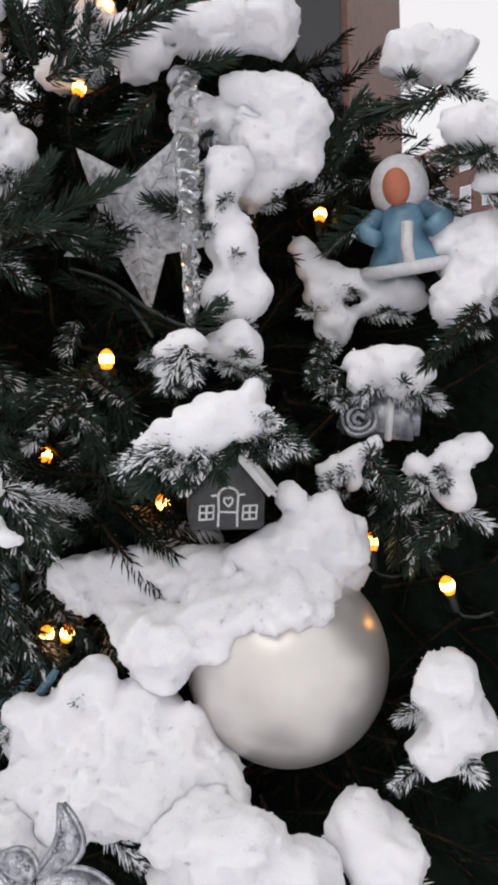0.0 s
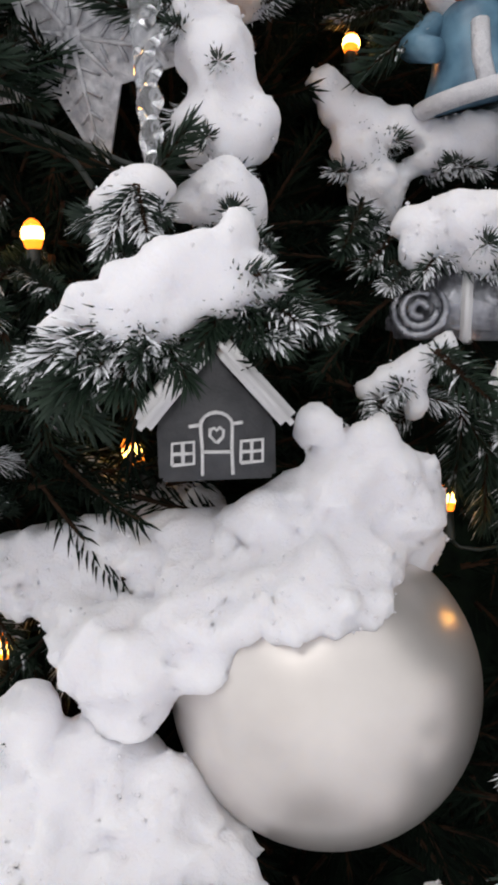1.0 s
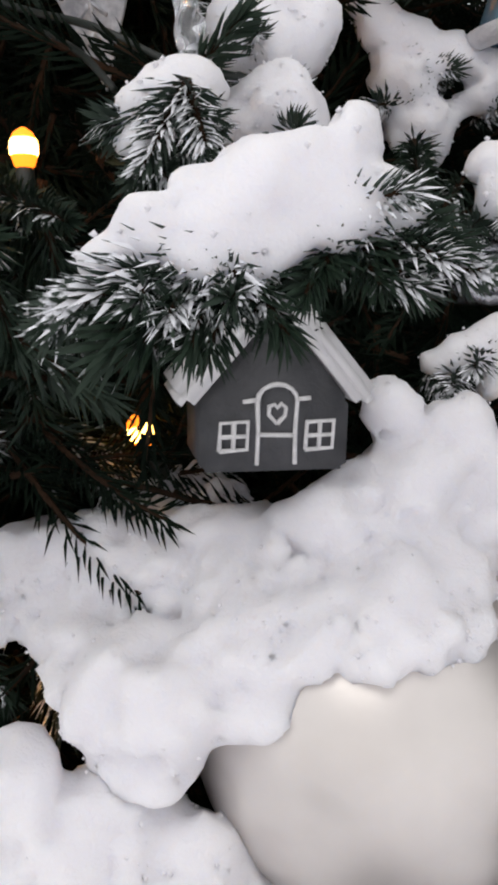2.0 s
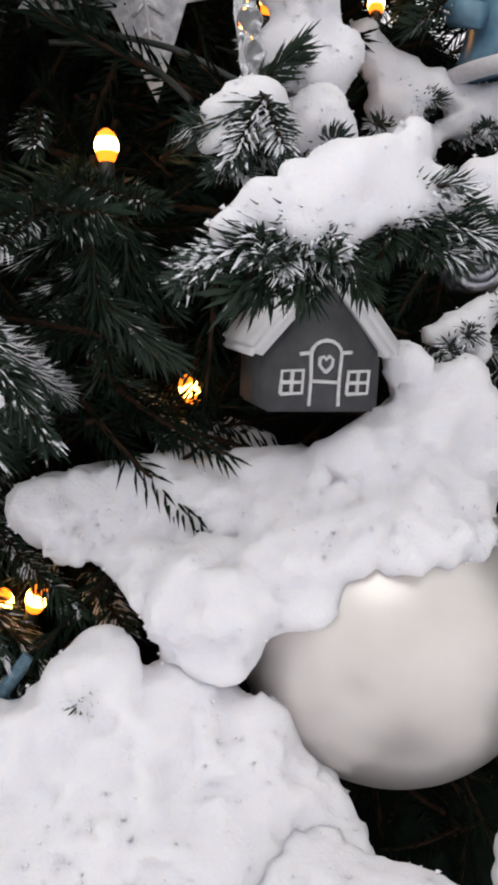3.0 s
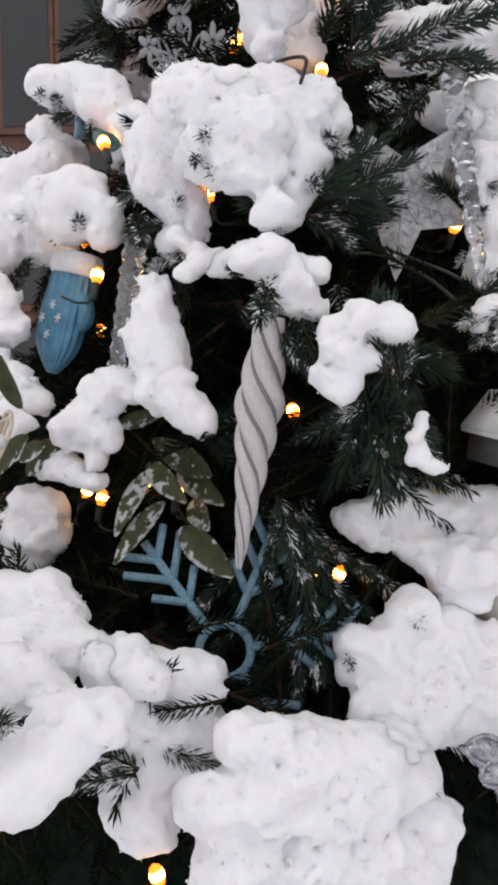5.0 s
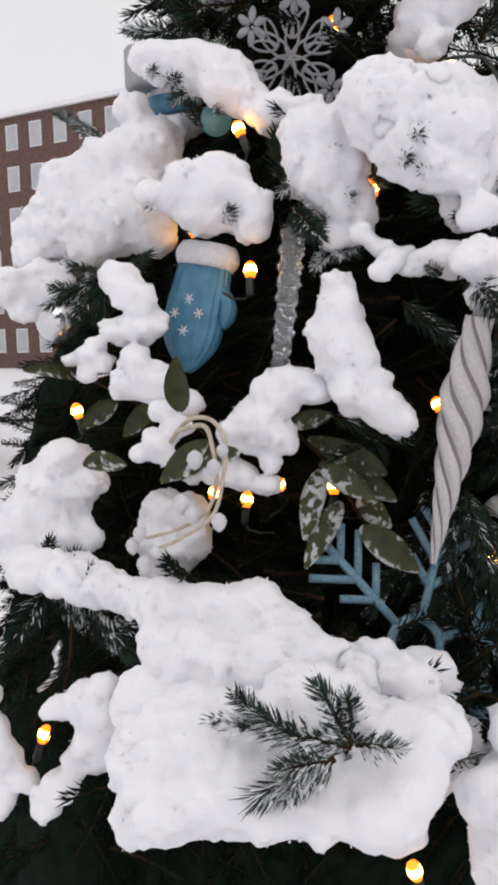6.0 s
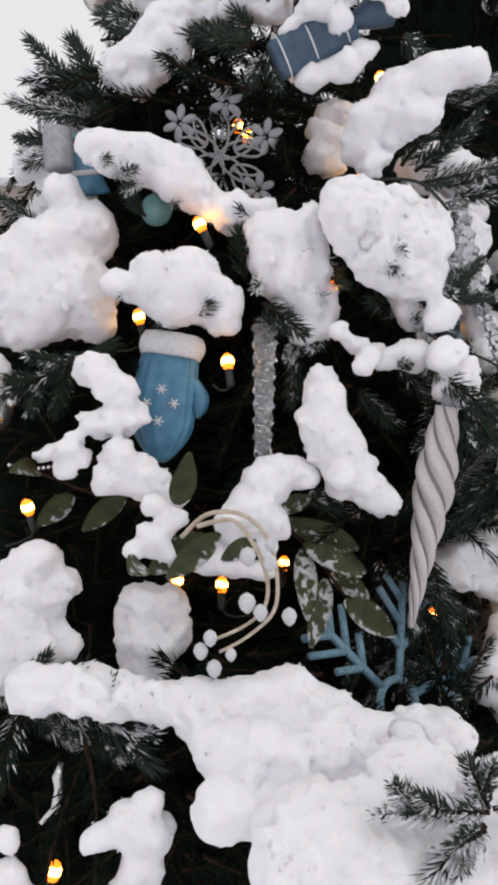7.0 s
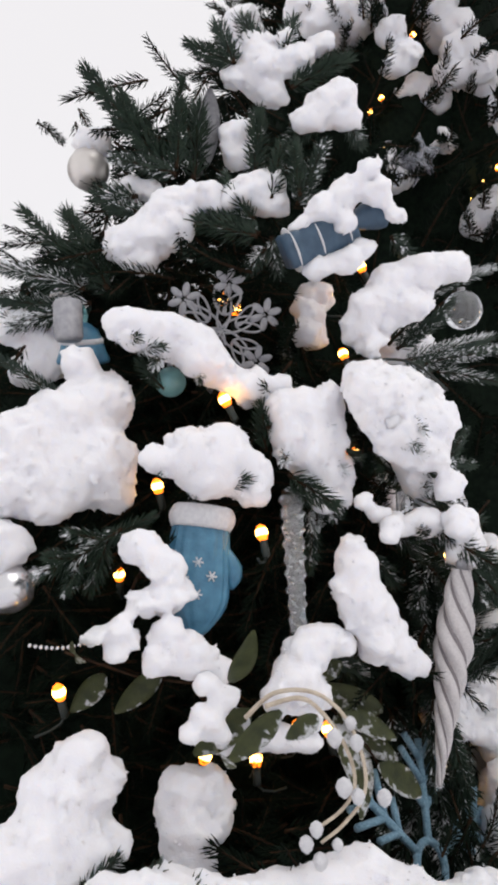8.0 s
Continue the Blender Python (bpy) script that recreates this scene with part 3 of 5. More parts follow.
def stuff_of_twigs(name, poses, meshes, parent, mats):
    """Many twigs joined in one mesh."""
    co, fa, sl, o = [], [], [], 0
    data = []
    for me in meshes:
        c = np.empty(len(me.vertices) * 3)
        me.vertices.foreach_get("co", c)
        data.append((c.reshape(-1, 3), [tuple(p.vertices) for p in me.polygons], [p.material_index for p in me.polygons]))
    for i, m in enumerate(poses):
        c, f, s = data[i % len(data)]
        a = np.array(m)
        co.append(c @ a[:3, :3].T + a[:3, 3])
        fa += [tuple(k + o for k in q) for q in f]
        sl += s
        o += len(c)
    ob = new(name, mesh_of(name, np.concatenate(co), fa, mats, False, sl))
    ob.parent = parent
    return tagged(ob, kind="stuff")


# Fill twigs behind the snow; their needle colour already holds the shade.
SPARSE = [twig_mesh("inner", 0.11, 90, 0.019, 0.0011, (NEEDLE_SHADED, BARK), 40 + s, 0.2) for s in range(4)]
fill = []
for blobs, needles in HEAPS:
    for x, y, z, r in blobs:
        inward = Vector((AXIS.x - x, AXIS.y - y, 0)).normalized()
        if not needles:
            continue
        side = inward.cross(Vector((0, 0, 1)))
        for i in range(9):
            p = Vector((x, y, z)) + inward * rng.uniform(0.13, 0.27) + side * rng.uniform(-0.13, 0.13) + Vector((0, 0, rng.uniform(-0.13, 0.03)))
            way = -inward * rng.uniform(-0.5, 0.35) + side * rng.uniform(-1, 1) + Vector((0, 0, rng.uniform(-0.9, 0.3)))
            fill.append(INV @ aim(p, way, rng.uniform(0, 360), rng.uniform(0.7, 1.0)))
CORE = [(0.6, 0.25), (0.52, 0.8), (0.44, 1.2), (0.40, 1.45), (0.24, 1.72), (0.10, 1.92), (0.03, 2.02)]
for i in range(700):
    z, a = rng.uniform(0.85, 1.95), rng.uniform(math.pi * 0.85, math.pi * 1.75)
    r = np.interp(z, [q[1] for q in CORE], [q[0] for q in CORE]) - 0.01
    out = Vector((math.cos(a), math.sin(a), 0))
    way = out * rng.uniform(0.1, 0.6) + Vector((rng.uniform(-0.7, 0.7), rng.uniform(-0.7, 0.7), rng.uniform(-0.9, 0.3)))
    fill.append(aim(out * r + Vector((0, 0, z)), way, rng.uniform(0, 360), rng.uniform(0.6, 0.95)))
stuff_of_twigs("inner_foliage", fill, SPARSE, tree, (NEEDLE_SHADED, BARK))

# Solid lumpy core, added to block sky light and darken the gaps between boughs.
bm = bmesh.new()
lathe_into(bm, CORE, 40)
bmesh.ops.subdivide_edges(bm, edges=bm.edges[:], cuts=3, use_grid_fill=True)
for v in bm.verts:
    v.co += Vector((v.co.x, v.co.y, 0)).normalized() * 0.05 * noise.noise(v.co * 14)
part("shade_core", bm, NEEDLE_SHADED, tree)

# frosted tips that stick out from under the snow
count = 0
for blobs, needles in HEAPS:
    if not needles:
        continue
    for x, y, z, r in blobs:
        if count >= 130:
            break
        out = Vector((x - AXIS.x, y - AXIS.y, 0)).normalized()
        way = Matrix.Rotation(rng.uniform(-1.3, 1.3), 3, "Z") @ out + Vector((0, 0, rng.uniform(-0.7, -0.1)))
        base = Vector((x, y, z - 0.6 * r)) - out * 0.01
        twig(base, base + way.normalized() * (r * 0.7 + 0.022), FROST)
        count += 1


# ---- the great pearl bauble with its snow ----
def sphere_into(bm, c, r, seg=48):
    bmesh.ops.create_uvsphere(bm, u_segments=seg, v_segments=seg // 2, radius=r, matrix=Matrix.Translation(c))
    return bm


ball = thing("bauble", "large matte pearl-white bauble half buried in snow", "bauble", Matrix.Translation((0.043, 0.736, 1.278)))
part("globe", sphere_into(bmesh.new(), (0, 0, 0), 0.0820, 64), PEARL, ball)
bm = bmesh.new()
lathe_into(bm, [(0.014, 0.081), (0.014, 0.092), (0.012, 0.094)], 24)
part("cap", bm, GLAZE, ball)


# ---- the little clay house ----
def house(m):
    h = thing("house_ornament", "small anthracite clay house with white roof and white drawn door", "ornament", m)
    w, d, e, top = 0.0280, 0.022, 0.027, 0.0595
    bm = bmesh.new()
    pts = [(-w, 0), (w, 0), (w, e), (0, top), (-w, e)]
    a = [bm.verts.new((x, -d, z)) for x, z in pts]
    b = [bm.verts.new((x, d, z)) for x, z in pts]
    bm.faces.new(a)
    bm.faces.new(b[::-1])
    for k in range(5):
        bm.faces.new((a[k], b[k], b[(k + 1) % 5], a[(k + 1) % 5]))
    bmesh.ops.recalc_face_normals(bm, faces=bm.faces)
    bmesh.ops.bevel(bm, geom=bm.edges[:], offset=0.002, segments=2, affect="EDGES")
    part("body", bm, CLAY, h)
    for s in (-1, 1):
        bm = bmesh.new()
        sl = Vector((s * w, 0, e - top)).normalized()
        nn = Vector((-sl.z * s, 0, sl.x * s)) if s > 0 else Vector((sl.z, 0, -sl.x))
        p0, p1 = Vector((0, 0, top)) + sl * -0.001, Vector((0, 0, top)) + sl * 0.049
        vs = []
        for y in (-d - 0.003, d + 0.003):
            for p, q in ((p0, 0.001), (p1, 0.001), (p1, 0.0105), (p0, 0.0105)):
                vs.append(bm.verts.new((p.x + nn.x * q, y, p.z + nn.z * q)))
        for f in ((0, 1, 2, 3), (7, 6, 5, 4), (0, 4, 5, 1), (1, 5, 6, 2), (2, 6, 7, 3), (3, 7, 4, 0)):
            bm.faces.new([vs[k] for k in f])
        bmesh.ops.recalc_face_normals(bm, faces=bm.faces)
        bmesh.ops.bevel(bm, geom=bm.edges[:], offset=0.0033, segments=4, affect="EDGES")
        part("roof_slab", bm, GLAZE, h, "glossy white roof slab")
    y = -d - 0.0004
    line = 0.0009

    def stroke(name, paths, parent=h):
        bm = bmesh.new()
        for q in paths:
            tube_into(bm, [(x, y, z) for x, z in q], [line * rng.uniform(0.85, 1.2) for _ in q], 6)
        return part(name, bm, CHALK, parent)

    arch = [(-0.0075 * math.cos(k * math.pi / 8), 0.027 + 0.0062 * math.sin(k * math.pi / 8)) for k in range(9)]
    door = stroke("door", [[(-0.0073, 0.003), (-0.007, 0.016), (-0.0075, 0.027)] + arch[1:] + [(0.007, 0.016), (0.0072, 0.003)], [(-0.0068, 0.0145), (0.0068, 0.014)], [(-0.013, 0.0268), (-0.0072, 0.0275)], [(0.0068, 0.0275), (0.0125, 0.028)]])
    heart = [(0.0, 0.0185), (-0.0032, 0.022), (-0.003, 0.025), (-0.001, 0.0258), (0.0, 0.0245), (0.0015, 0.026), (0.0033, 0.0245), (0.003, 0.0215), (0.0, 0.0185)]
    stroke("heart", [heart], door)
    for c in (-0.0163, 0.0163):
        x0, x1 = c - 0.0052, c + 0.0052
        stroke("window", [[(x0, 0.0085), (x1, 0.009), (x1 + 0.0003, 0.0195), (x0 + 0.0004, 0.019), (x0, 0.0085)], [(c, 0.009), (c + 0.0002, 0.0192)], [(x0, 0.0138), (x1, 0.014)]])
    return h


a, b = Vector((-0.025, 0.689, 1.397)), Vector((0.029, 0.700, 1.394))
house(Matrix.Translation((a + b) / 2) @ pose(0, 0, 0, 6, 3, 11.5) @ pose(0, 0.022, 0))


# ---- more surfaces ----
ACRYL = material("clear_acrylic", (0.93, 0.95, 0.97), 0.05, dark=(0.86, 0.89, 0.93), scale=80, Transmission_Weight=0.9, IOR=1.46)
FROSTED = material("frosted_acrylic", (0.88, 0.89, 0.91), 0.1, dark=(0.45, 0.46, 0.5), scale=160, bump=0.6, fine=300, Transmission_Weight=0.22, IOR=1.5)
SMOKE = material("silvered_acrylic", (0.5, 0.51, 0.55), 0.16, 0.6, dark=(0.22, 0.23, 0.26), scale=140, bump=0.5, fine=260, Transmission_Weight=0.3)
GLITTER = material("white_glitter", (0.74, 0.71, 0.71), 0.55, dark=(0.6, 0.57, 0.58), scale=500, bump=0.7, fine=1400)
GROOVE = material("grey_glitter_groove", (0.3, 0.27, 0.28), 0.6, dark=(0.22, 0.2, 0.21), scale=500, bump=0.7, fine=1400)
BLUE_GLITTER = material("blue_glitter", (0.3, 0.48, 0.6), 0.45, dark=(0.14, 0.28, 0.39), scale=420, bump=0.9, fine=1500)
KNIT_BLUE = material("blue_ceramic_knit", (0.07, 0.22, 0.34), 0.3, dark=(0.035, 0.13, 0.22), scale=70, bump=0.3, fine=500)
DULL_BLUE = material("slate_blue_paint", (0.06, 0.11, 0.17), 0.45, dark=(0.035, 0.07, 0.115), scale=60, bump=0.2)
FUR = material("white_plush", (0.8, 0.8, 0.82), 0.9, dark=(0.68, 0.68, 0.71), scale=220, bump=1.0, fine=900)
SILVER = material("brushed_silver_wood", (0.44, 0.44, 0.46), 0.5, 0.2, dark=(0.32, 0.32, 0.35), scale=160, bump=0.5, fine=900)
CHROME = material("silver_mirror_ball", (0.75, 0.75, 0.77), 0.18, 0.9, dark=(0.68, 0.68, 0.7), scale=20)
TEAL = material("teal_glass", (0.3, 0.6, 0.62), 0.1, dark=(0.25, 0.5, 0.53), Transmission_Weight=0.5)
LEAF = dusted(material("olive_leaf", (0.12, 0.135, 0.05), 0.5, dark=(0.05, 0.065, 0.03), scale=60, bump=0.3), 0.26, 120)
STEM = material("cream_stem", (0.6, 0.52, 0.42), 0.6, dark=(0.42, 0.35, 0.27), scale=150, bump=0.4)
FACE = material("terracotta_patch", (0.5, 0.16, 0.09), 0.6, dark=(0.42, 0.13, 0.07))
SATIN = material("pale_blue_satin", (0.16, 0.3, 0.4), 0.25, dark=(0.06, 0.13, 0.2), scale=60)
BRICK = material("red_brown_brick", (0.16, 0.09, 0.075), 0.85, dark=(0.1, 0.06, 0.052), scale=3)
RENDERED = material("grey_green_render", (0.33, 0.36, 0.33), 0.85, dark=(0.27, 0.3, 0.275), scale=2)
STONE = material("grey_stone_cladding", (0.24, 0.24, 0.26), 0.8, dark=(0.17, 0.17, 0.19), scale=2)
BEIGE = material("beige_plaster", (0.55, 0.47, 0.42), 0.85, dark=(0.48, 0.41, 0.37), scale=2)
PANE = material("pale_window_glass", (0.5, 0.52, 0.55), 0.1, dark=(0.42, 0.44, 0.47), scale=1)
PANE_DARK = material("dark_window_glass", (0.03, 0.03, 0.035), 0.08, scale=1)
TIMBER = material("red_brown_timber", (0.12, 0.045, 0.03), 0.5, dark=(0.07, 0.03, 0.02), scale=8)

# ---- hand-set spruce tips ----
def bough(base, tip, pairs=2, kind=None, droop=0.0):
    """A tip with pairs of side twigs."""
    a, b = Vector(base), Vector(tip)
    twig(a, b, kind)
    d = b - a
    side = d.cross(Vector((AXIS.x - a.x, AXIS.y - a.y, 0.2))).normalized()
    for i in range(pairs):
        u = (i + 0.6) / (pairs + 0.8)
        for s in (-1, 1):
            p = a + d * u
            n = d.length * (0.55 - 0.3 * u) * rng.uniform(0.8, 1.15)
            twig(p, p + (d.normalized() * 0.8 + side * (s * 0.75) + Vector((0, 0, -droop))).normalized() * n, kind)


bough((-0.093, 0.765, 1.520), (-0.118, 0.772, 1.422), 3)
bough((-0.101, 0.705, 1.475), (-0.102, 0.776, 1.375), 2)
bough((-0.087, 0.742, 1.496), (-0.085, 0.791, 1.421), 1)
bough((-0.106, 0.788, 1.527), (-0.133, 0.658, 1.471), 2)
bough((-0.203, 0.791, 1.366), (-0.223, 0.755, 1.198), 2)
bough((-0.181, 0.766, 1.346), (-0.189, 0.725, 1.199), 2)
twig((-0.141, 0.831, 1.309), (-0.181, 0.798, 1.273))
twig((-0.119, 0.797, 1.301), (-0.099, 0.741, 1.280))
twig((-0.153, 0.778, 1.395), (-0.162, 0.637, 1.532), FROST)
twig((-0.136, 0.767, 1.373), (-0.154, 0.622, 1.470))
twig((-0.157, 0.635, 1.484), (-0.149, 0.769, 1.368))
twig((-0.144, 0.625, 1.442), (-0.117, 0.763, 1.396), FROST)
twig((-0.148, 0.631, 1.442), (-0.135, 0.764, 1.382), FROST)
twig((-0.165, 0.649, 1.457), (-0.177, 0.799, 1.413))
bough((-0.182, 0.753, 1.613), (-0.087, 0.762, 1.679), 1)
twig((-0.173, 0.741, 1.624), (-0.133, 0.743, 1.688))
bough((-0.142, 0.785, 1.625), (-0.080, 0.788, 1.632), 1)
twig((-0.051, 0.777, 1.742), (-0.085, 0.766, 1.704))
twig((-0.030, 0.777, 1.757), (0.010, 0.773, 1.766))
for x, y, z in ((-0.047, 0.615, 1.449), (-0.038, 0.617, 1.459), (-0.025, 0.617, 1.445), (-0.011, 0.619, 1.443), (0.003, 0.621, 1.445), (-0.051, 0.615, 1.457), (-0.033, 0.616, 1.443), (-0.003, 0.621, 1.453)):
    twig((-0.008, 0.632, 1.475), (x, y, z), rng.choice((FROST, TWIGS)))
for x, y, z in ((0.054, 0.629, 1.467), (0.044, 0.627, 1.457), (0.031, 0.626, 1.459), (0.049, 0.629, 1.474), (0.022, 0.625, 1.464), (0.010, 0.623, 1.457)):
    twig((0.024, 0.637, 1.481), (x, y, z))
for x, y, z in ((-0.052, 0.703, 1.519), (-0.037, 0.675, 1.506), (-0.016, 0.673, 1.510)):
    twig((-0.022, 0.686, 1.534), (x, y, z), FROST)
bough((0.140, 0.923, 1.698), (0.079, 0.885, 1.667), 1)
twig((0.136, 0.853, 1.653), (0.090, 0.834, 1.628))
twig((0.083, 0.820, 1.540), (0.070, 0.748, 1.502))
twig((0.097, 0.784, 1.513), (0.079, 0.756, 1.495))
twig((0.108, 0.696, 1.448), (0.124, 0.666, 1.427))
bough((0.125, 0.803, 1.423), (0.171, 0.778, 1.349), 3)
twig((0.214, 0.795, 1.562), (0.165, 0.724, 1.514))
twig((0.099, 0.857, 1.691), (0.067, 0.806, 1.673))
bough((0.064, 0.851, 1.681), (0.132, 0.846, 1.746), 0)
twig((0.142, 0.864, 1.757), (0.098, 0.847, 1.698))
twig((0.192, 0.818, 1.744), (0.140, 0.849, 1.738))
twig((0.228, 0.791, 1.683), (0.185, 0.801, 1.691))
twig((0.168, 0.683, 1.403), (0.140, 0.662, 1.386))
bough((-0.077, 0.946, 1.810), (-0.145, 0.905, 1.726), 2)
bough((-0.113, 0.824, 1.658), (-0.080, 0.799, 1.630), 1)
twig((-0.160, 0.753, 1.604), (-0.187, 0.767, 1.631))
bough((-0.347, 0.659, 1.189), (-0.480, 0.666, 1.268), 1, FROST)
twig((-0.350, 0.656, 1.187), (-0.427, 0.658, 1.184), FROST)
twig((-0.329, 0.664, 1.203), (-0.298, 0.638, 1.194), FROST)
twig((-0.203, 0.732, 1.566), (-0.208, 0.660, 1.480))
twig((-0.221, 0.728, 1.566), (-0.253, 0.649, 1.517))
bough((-0.168, 0.796, 1.367), (-0.178, 0.715, 1.221), 2)
bough((-0.200, 0.775, 1.354), (-0.193, 0.765, 1.221), 2)
twig((-0.302, 0.878, 1.653), (-0.312, 0.878, 1.698))
twig((-0.312, 0.850, 1.628), (-0.316, 0.806, 1.599))
twig((-0.167, 0.766, 1.621), (-0.223, 0.780, 1.626))
twig((-0.212, 0.776, 1.637), (-0.188, 0.747, 1.656))
twig((-0.152, 0.783, 1.774), (-0.153, 0.747, 1.806))
bough((-0.529, 1.005, 1.287), (-0.492, 0.850, 1.283), 3)
twig((-0.522, 0.975, 1.272), (-0.564, 0.947, 1.238))
bough((-0.433, 0.969, 1.585), (-0.486, 1.015, 1.541), 2)
twig((-0.412, 1.051, 1.714), (-0.448, 1.084, 1.755), FROST)
bough((-0.288, 0.824, 1.439), (-0.189, 0.813, 1.413), 1)
twig((-0.132, 0.801, 1.563), (-0.136, 0.768, 1.534))
twig((-0.231, 0.795, 1.542), (-0.179, 0.790, 1.506))
for x, y, z in ((-0.210, 1.101, 2.126), (-0.197, 1.114, 2.042), (-0.203, 1.014, 2.126)):
    twig((-0.184, 1.043, 2.049), (x, y, z))
twig((-0.137, 0.768, 1.756), (0.025, 0.693, 1.800), FROST)
twig((-0.323, 0.854, 1.612), (-0.266, 0.816, 1.595))
twig((-0.315, 0.871, 1.675), (-0.266, 0.860, 1.695))
twig((-0.090, 0.839, 1.687), (0.018, 0.847, 1.719))
twig((-0.336, 0.975, 1.724), (-0.341, 0.999, 1.752))
twig((0.026, 0.825, 1.641), (-0.061, 0.766, 1.657))
twig((-0.067, 0.762, 1.526), (0.003, 0.715, 1.554))
twig((-0.435, 1.009, 1.569), (-0.406, 0.953, 1.589))
twig((-0.359, 0.916, 1.616), (-0.362, 0.876, 1.624))
twig((-0.072, 0.806, 1.407), (-0.069, 0.752, 1.382))

twig((-0.256, 0.994, 1.983), (-0.288, 1.098, 2.122), bulk=1.3)
twig((-0.268, 1.019, 2.010), (-0.268, 1.057, 2.086), bulk=1.3)
twig((-0.265, 0.988, 1.988), (-0.249, 0.989, 2.072), bulk=1.3)
twig((-0.264, 0.989, 1.982), (-0.277, 1.065, 2.013), FROST, bulk=1.3)
twig((-0.273, 1.037, 1.962), (-0.275, 1.091, 1.973), FROST, bulk=1.3)
twig((-0.290, 1.067, 1.850), (-0.318, 1.169, 1.950), bulk=1.3)
twig((-0.299, 1.065, 1.851), (-0.306, 1.115, 1.954), bulk=1.3)
twig((-0.293, 1.100, 1.858), (-0.315, 1.195, 1.895), FROST, bulk=1.3)
twig((-0.292, 1.125, 1.842), (-0.308, 1.211, 1.855), FROST, bulk=1.3)
twig((-0.290, 1.095, 1.841), (-0.310, 1.194, 1.825), FROST, bulk=1.3)
twig((-0.198, 0.939, 2.131), (-0.207, 1.004, 2.166), bulk=1.3)
twig((-0.198, 0.939, 2.131), (-0.189, 0.961, 2.184), FROST, bulk=1.3)
twig((-0.179, 0.916, 2.152), (-0.169, 0.937, 2.200), FROST, bulk=1.3)
twig((-0.165, 0.885, 2.150), (-0.145, 0.882, 2.193), FROST, bulk=1.3)
twig((-0.247, 0.880, 1.935), (-0.228, 0.875, 1.998), bulk=1.3)
twig((-0.236, 0.854, 1.927), (-0.208, 0.829, 2.000), FROST, bulk=1.3)
twig((-0.244, 0.847, 1.933), (-0.231, 0.858, 1.998), bulk=1.3)
twig((-0.219, 0.909, 1.981), (-0.204, 0.911, 2.069), bulk=1.3)
twig((-0.254, 0.899, 1.914), (-0.254, 0.943, 1.963), bulk=1.3)
twig((-0.261, 0.893, 1.892), (-0.277, 0.975, 1.924), bulk=1.3)
twig((-0.251, 0.894, 1.898), (-0.263, 0.966, 1.941), bulk=1.3)
twig((-0.170, 0.879, 2.097), (-0.124, 0.815, 2.150), bulk=1.3)
twig((-0.248, 0.889, 1.882), (-0.236, 0.916, 1.864), FROST, bulk=1.3)
twig((-0.239, 0.980, 1.982), (-0.221, 0.973, 2.084), bulk=1.3)
twig((-0.246, 0.883, 1.894), (-0.224, 0.887, 1.862), FROST, bulk=1.3)
twig((-0.191, 0.831, 2.054), (-0.186, 0.877, 2.023), bulk=1.3)
twig((-0.180, 0.809, 2.033), (-0.153, 0.801, 2.015), FROST, bulk=1.3)
twig((-0.184, 0.764, 1.890), (-0.154, 0.750, 1.869), FROST, bulk=1.3)
twig((-0.276, 1.022, 1.938), (-0.275, 1.068, 1.954), FROST, bulk=1.3)
twig((-0.254, 0.978, 1.884), (-0.245, 1.004, 1.917), bulk=1.3)
twig((-0.451, 0.581, 1.272), (-0.516, 0.623, 1.290), FROST)
twig((-0.465, 0.578, 1.271), (-0.506, 0.597, 1.251), FROST)
twig((-0.451, 0.581, 1.275), (-0.469, 0.588, 1.310), FROST)
twig((-0.449, 0.579, 1.274), (-0.436, 0.556, 1.279), FROST)
twig((-0.478, 0.596, 1.278), (-0.502, 0.606, 1.297), FROST)
twig((-0.481, 0.585, 1.267), (-0.495, 0.581, 1.255), FROST)
twig((-0.450, 0.582, 1.285), (-0.456, 0.577, 1.309), FROST)
twig((-0.489, 0.613, 1.283), (-0.507, 0.617, 1.302), FROST)
twig((-0.475, 0.574, 1.273), (-0.500, 0.581, 1.274), FROST)

twig((-0.158, 0.624, 1.479), (-0.161, 0.629, 1.527), FROST)
twig((-0.155, 0.623, 1.473), (-0.149, 0.625, 1.506), FROST)
twig((-0.165, 0.625, 1.478), (-0.173, 0.629, 1.509), FROST)
twig((-0.160, 0.659, 1.480), (-0.158, 0.654, 1.433))
twig((-0.158, 0.655, 1.439), (-0.153, 0.649, 1.383))
twig((-0.154, 0.654, 1.433), (-0.137, 0.647, 1.390))
twig((-0.143, 0.633, 1.438), (-0.125, 0.627, 1.409))
twig((-0.164, 0.667, 1.451), (-0.174, 0.666, 1.424))
twig((-0.103, 0.768, 1.530), (-0.109, 0.762, 1.456))
twig((-0.100, 0.766, 1.515), (-0.083, 0.758, 1.455))
twig((-0.103, 0.768, 1.523), (-0.134, 0.769, 1.494))
twig((-0.111, 0.772, 1.456), (-0.096, 0.763, 1.384))
twig((-0.104, 0.774, 1.487), (-0.128, 0.773, 1.442))
twig((-0.096, 0.773, 1.486), (-0.083, 0.765, 1.425))
twig((-0.215, 0.729, 1.376), (-0.195, 0.716, 1.289))
twig((-0.198, 0.734, 1.364), (-0.168, 0.717, 1.277))
twig((-0.195, 0.728, 1.316), (-0.184, 0.717, 1.219))
twig((-0.205, 0.746, 1.363), (-0.221, 0.745, 1.294))
twig((-0.178, 0.732, 1.294), (-0.166, 0.721, 1.210))
twig((-0.183, 0.721, 1.633), (-0.128, 0.708, 1.665))
twig((-0.183, 0.721, 1.629), (-0.120, 0.703, 1.633))
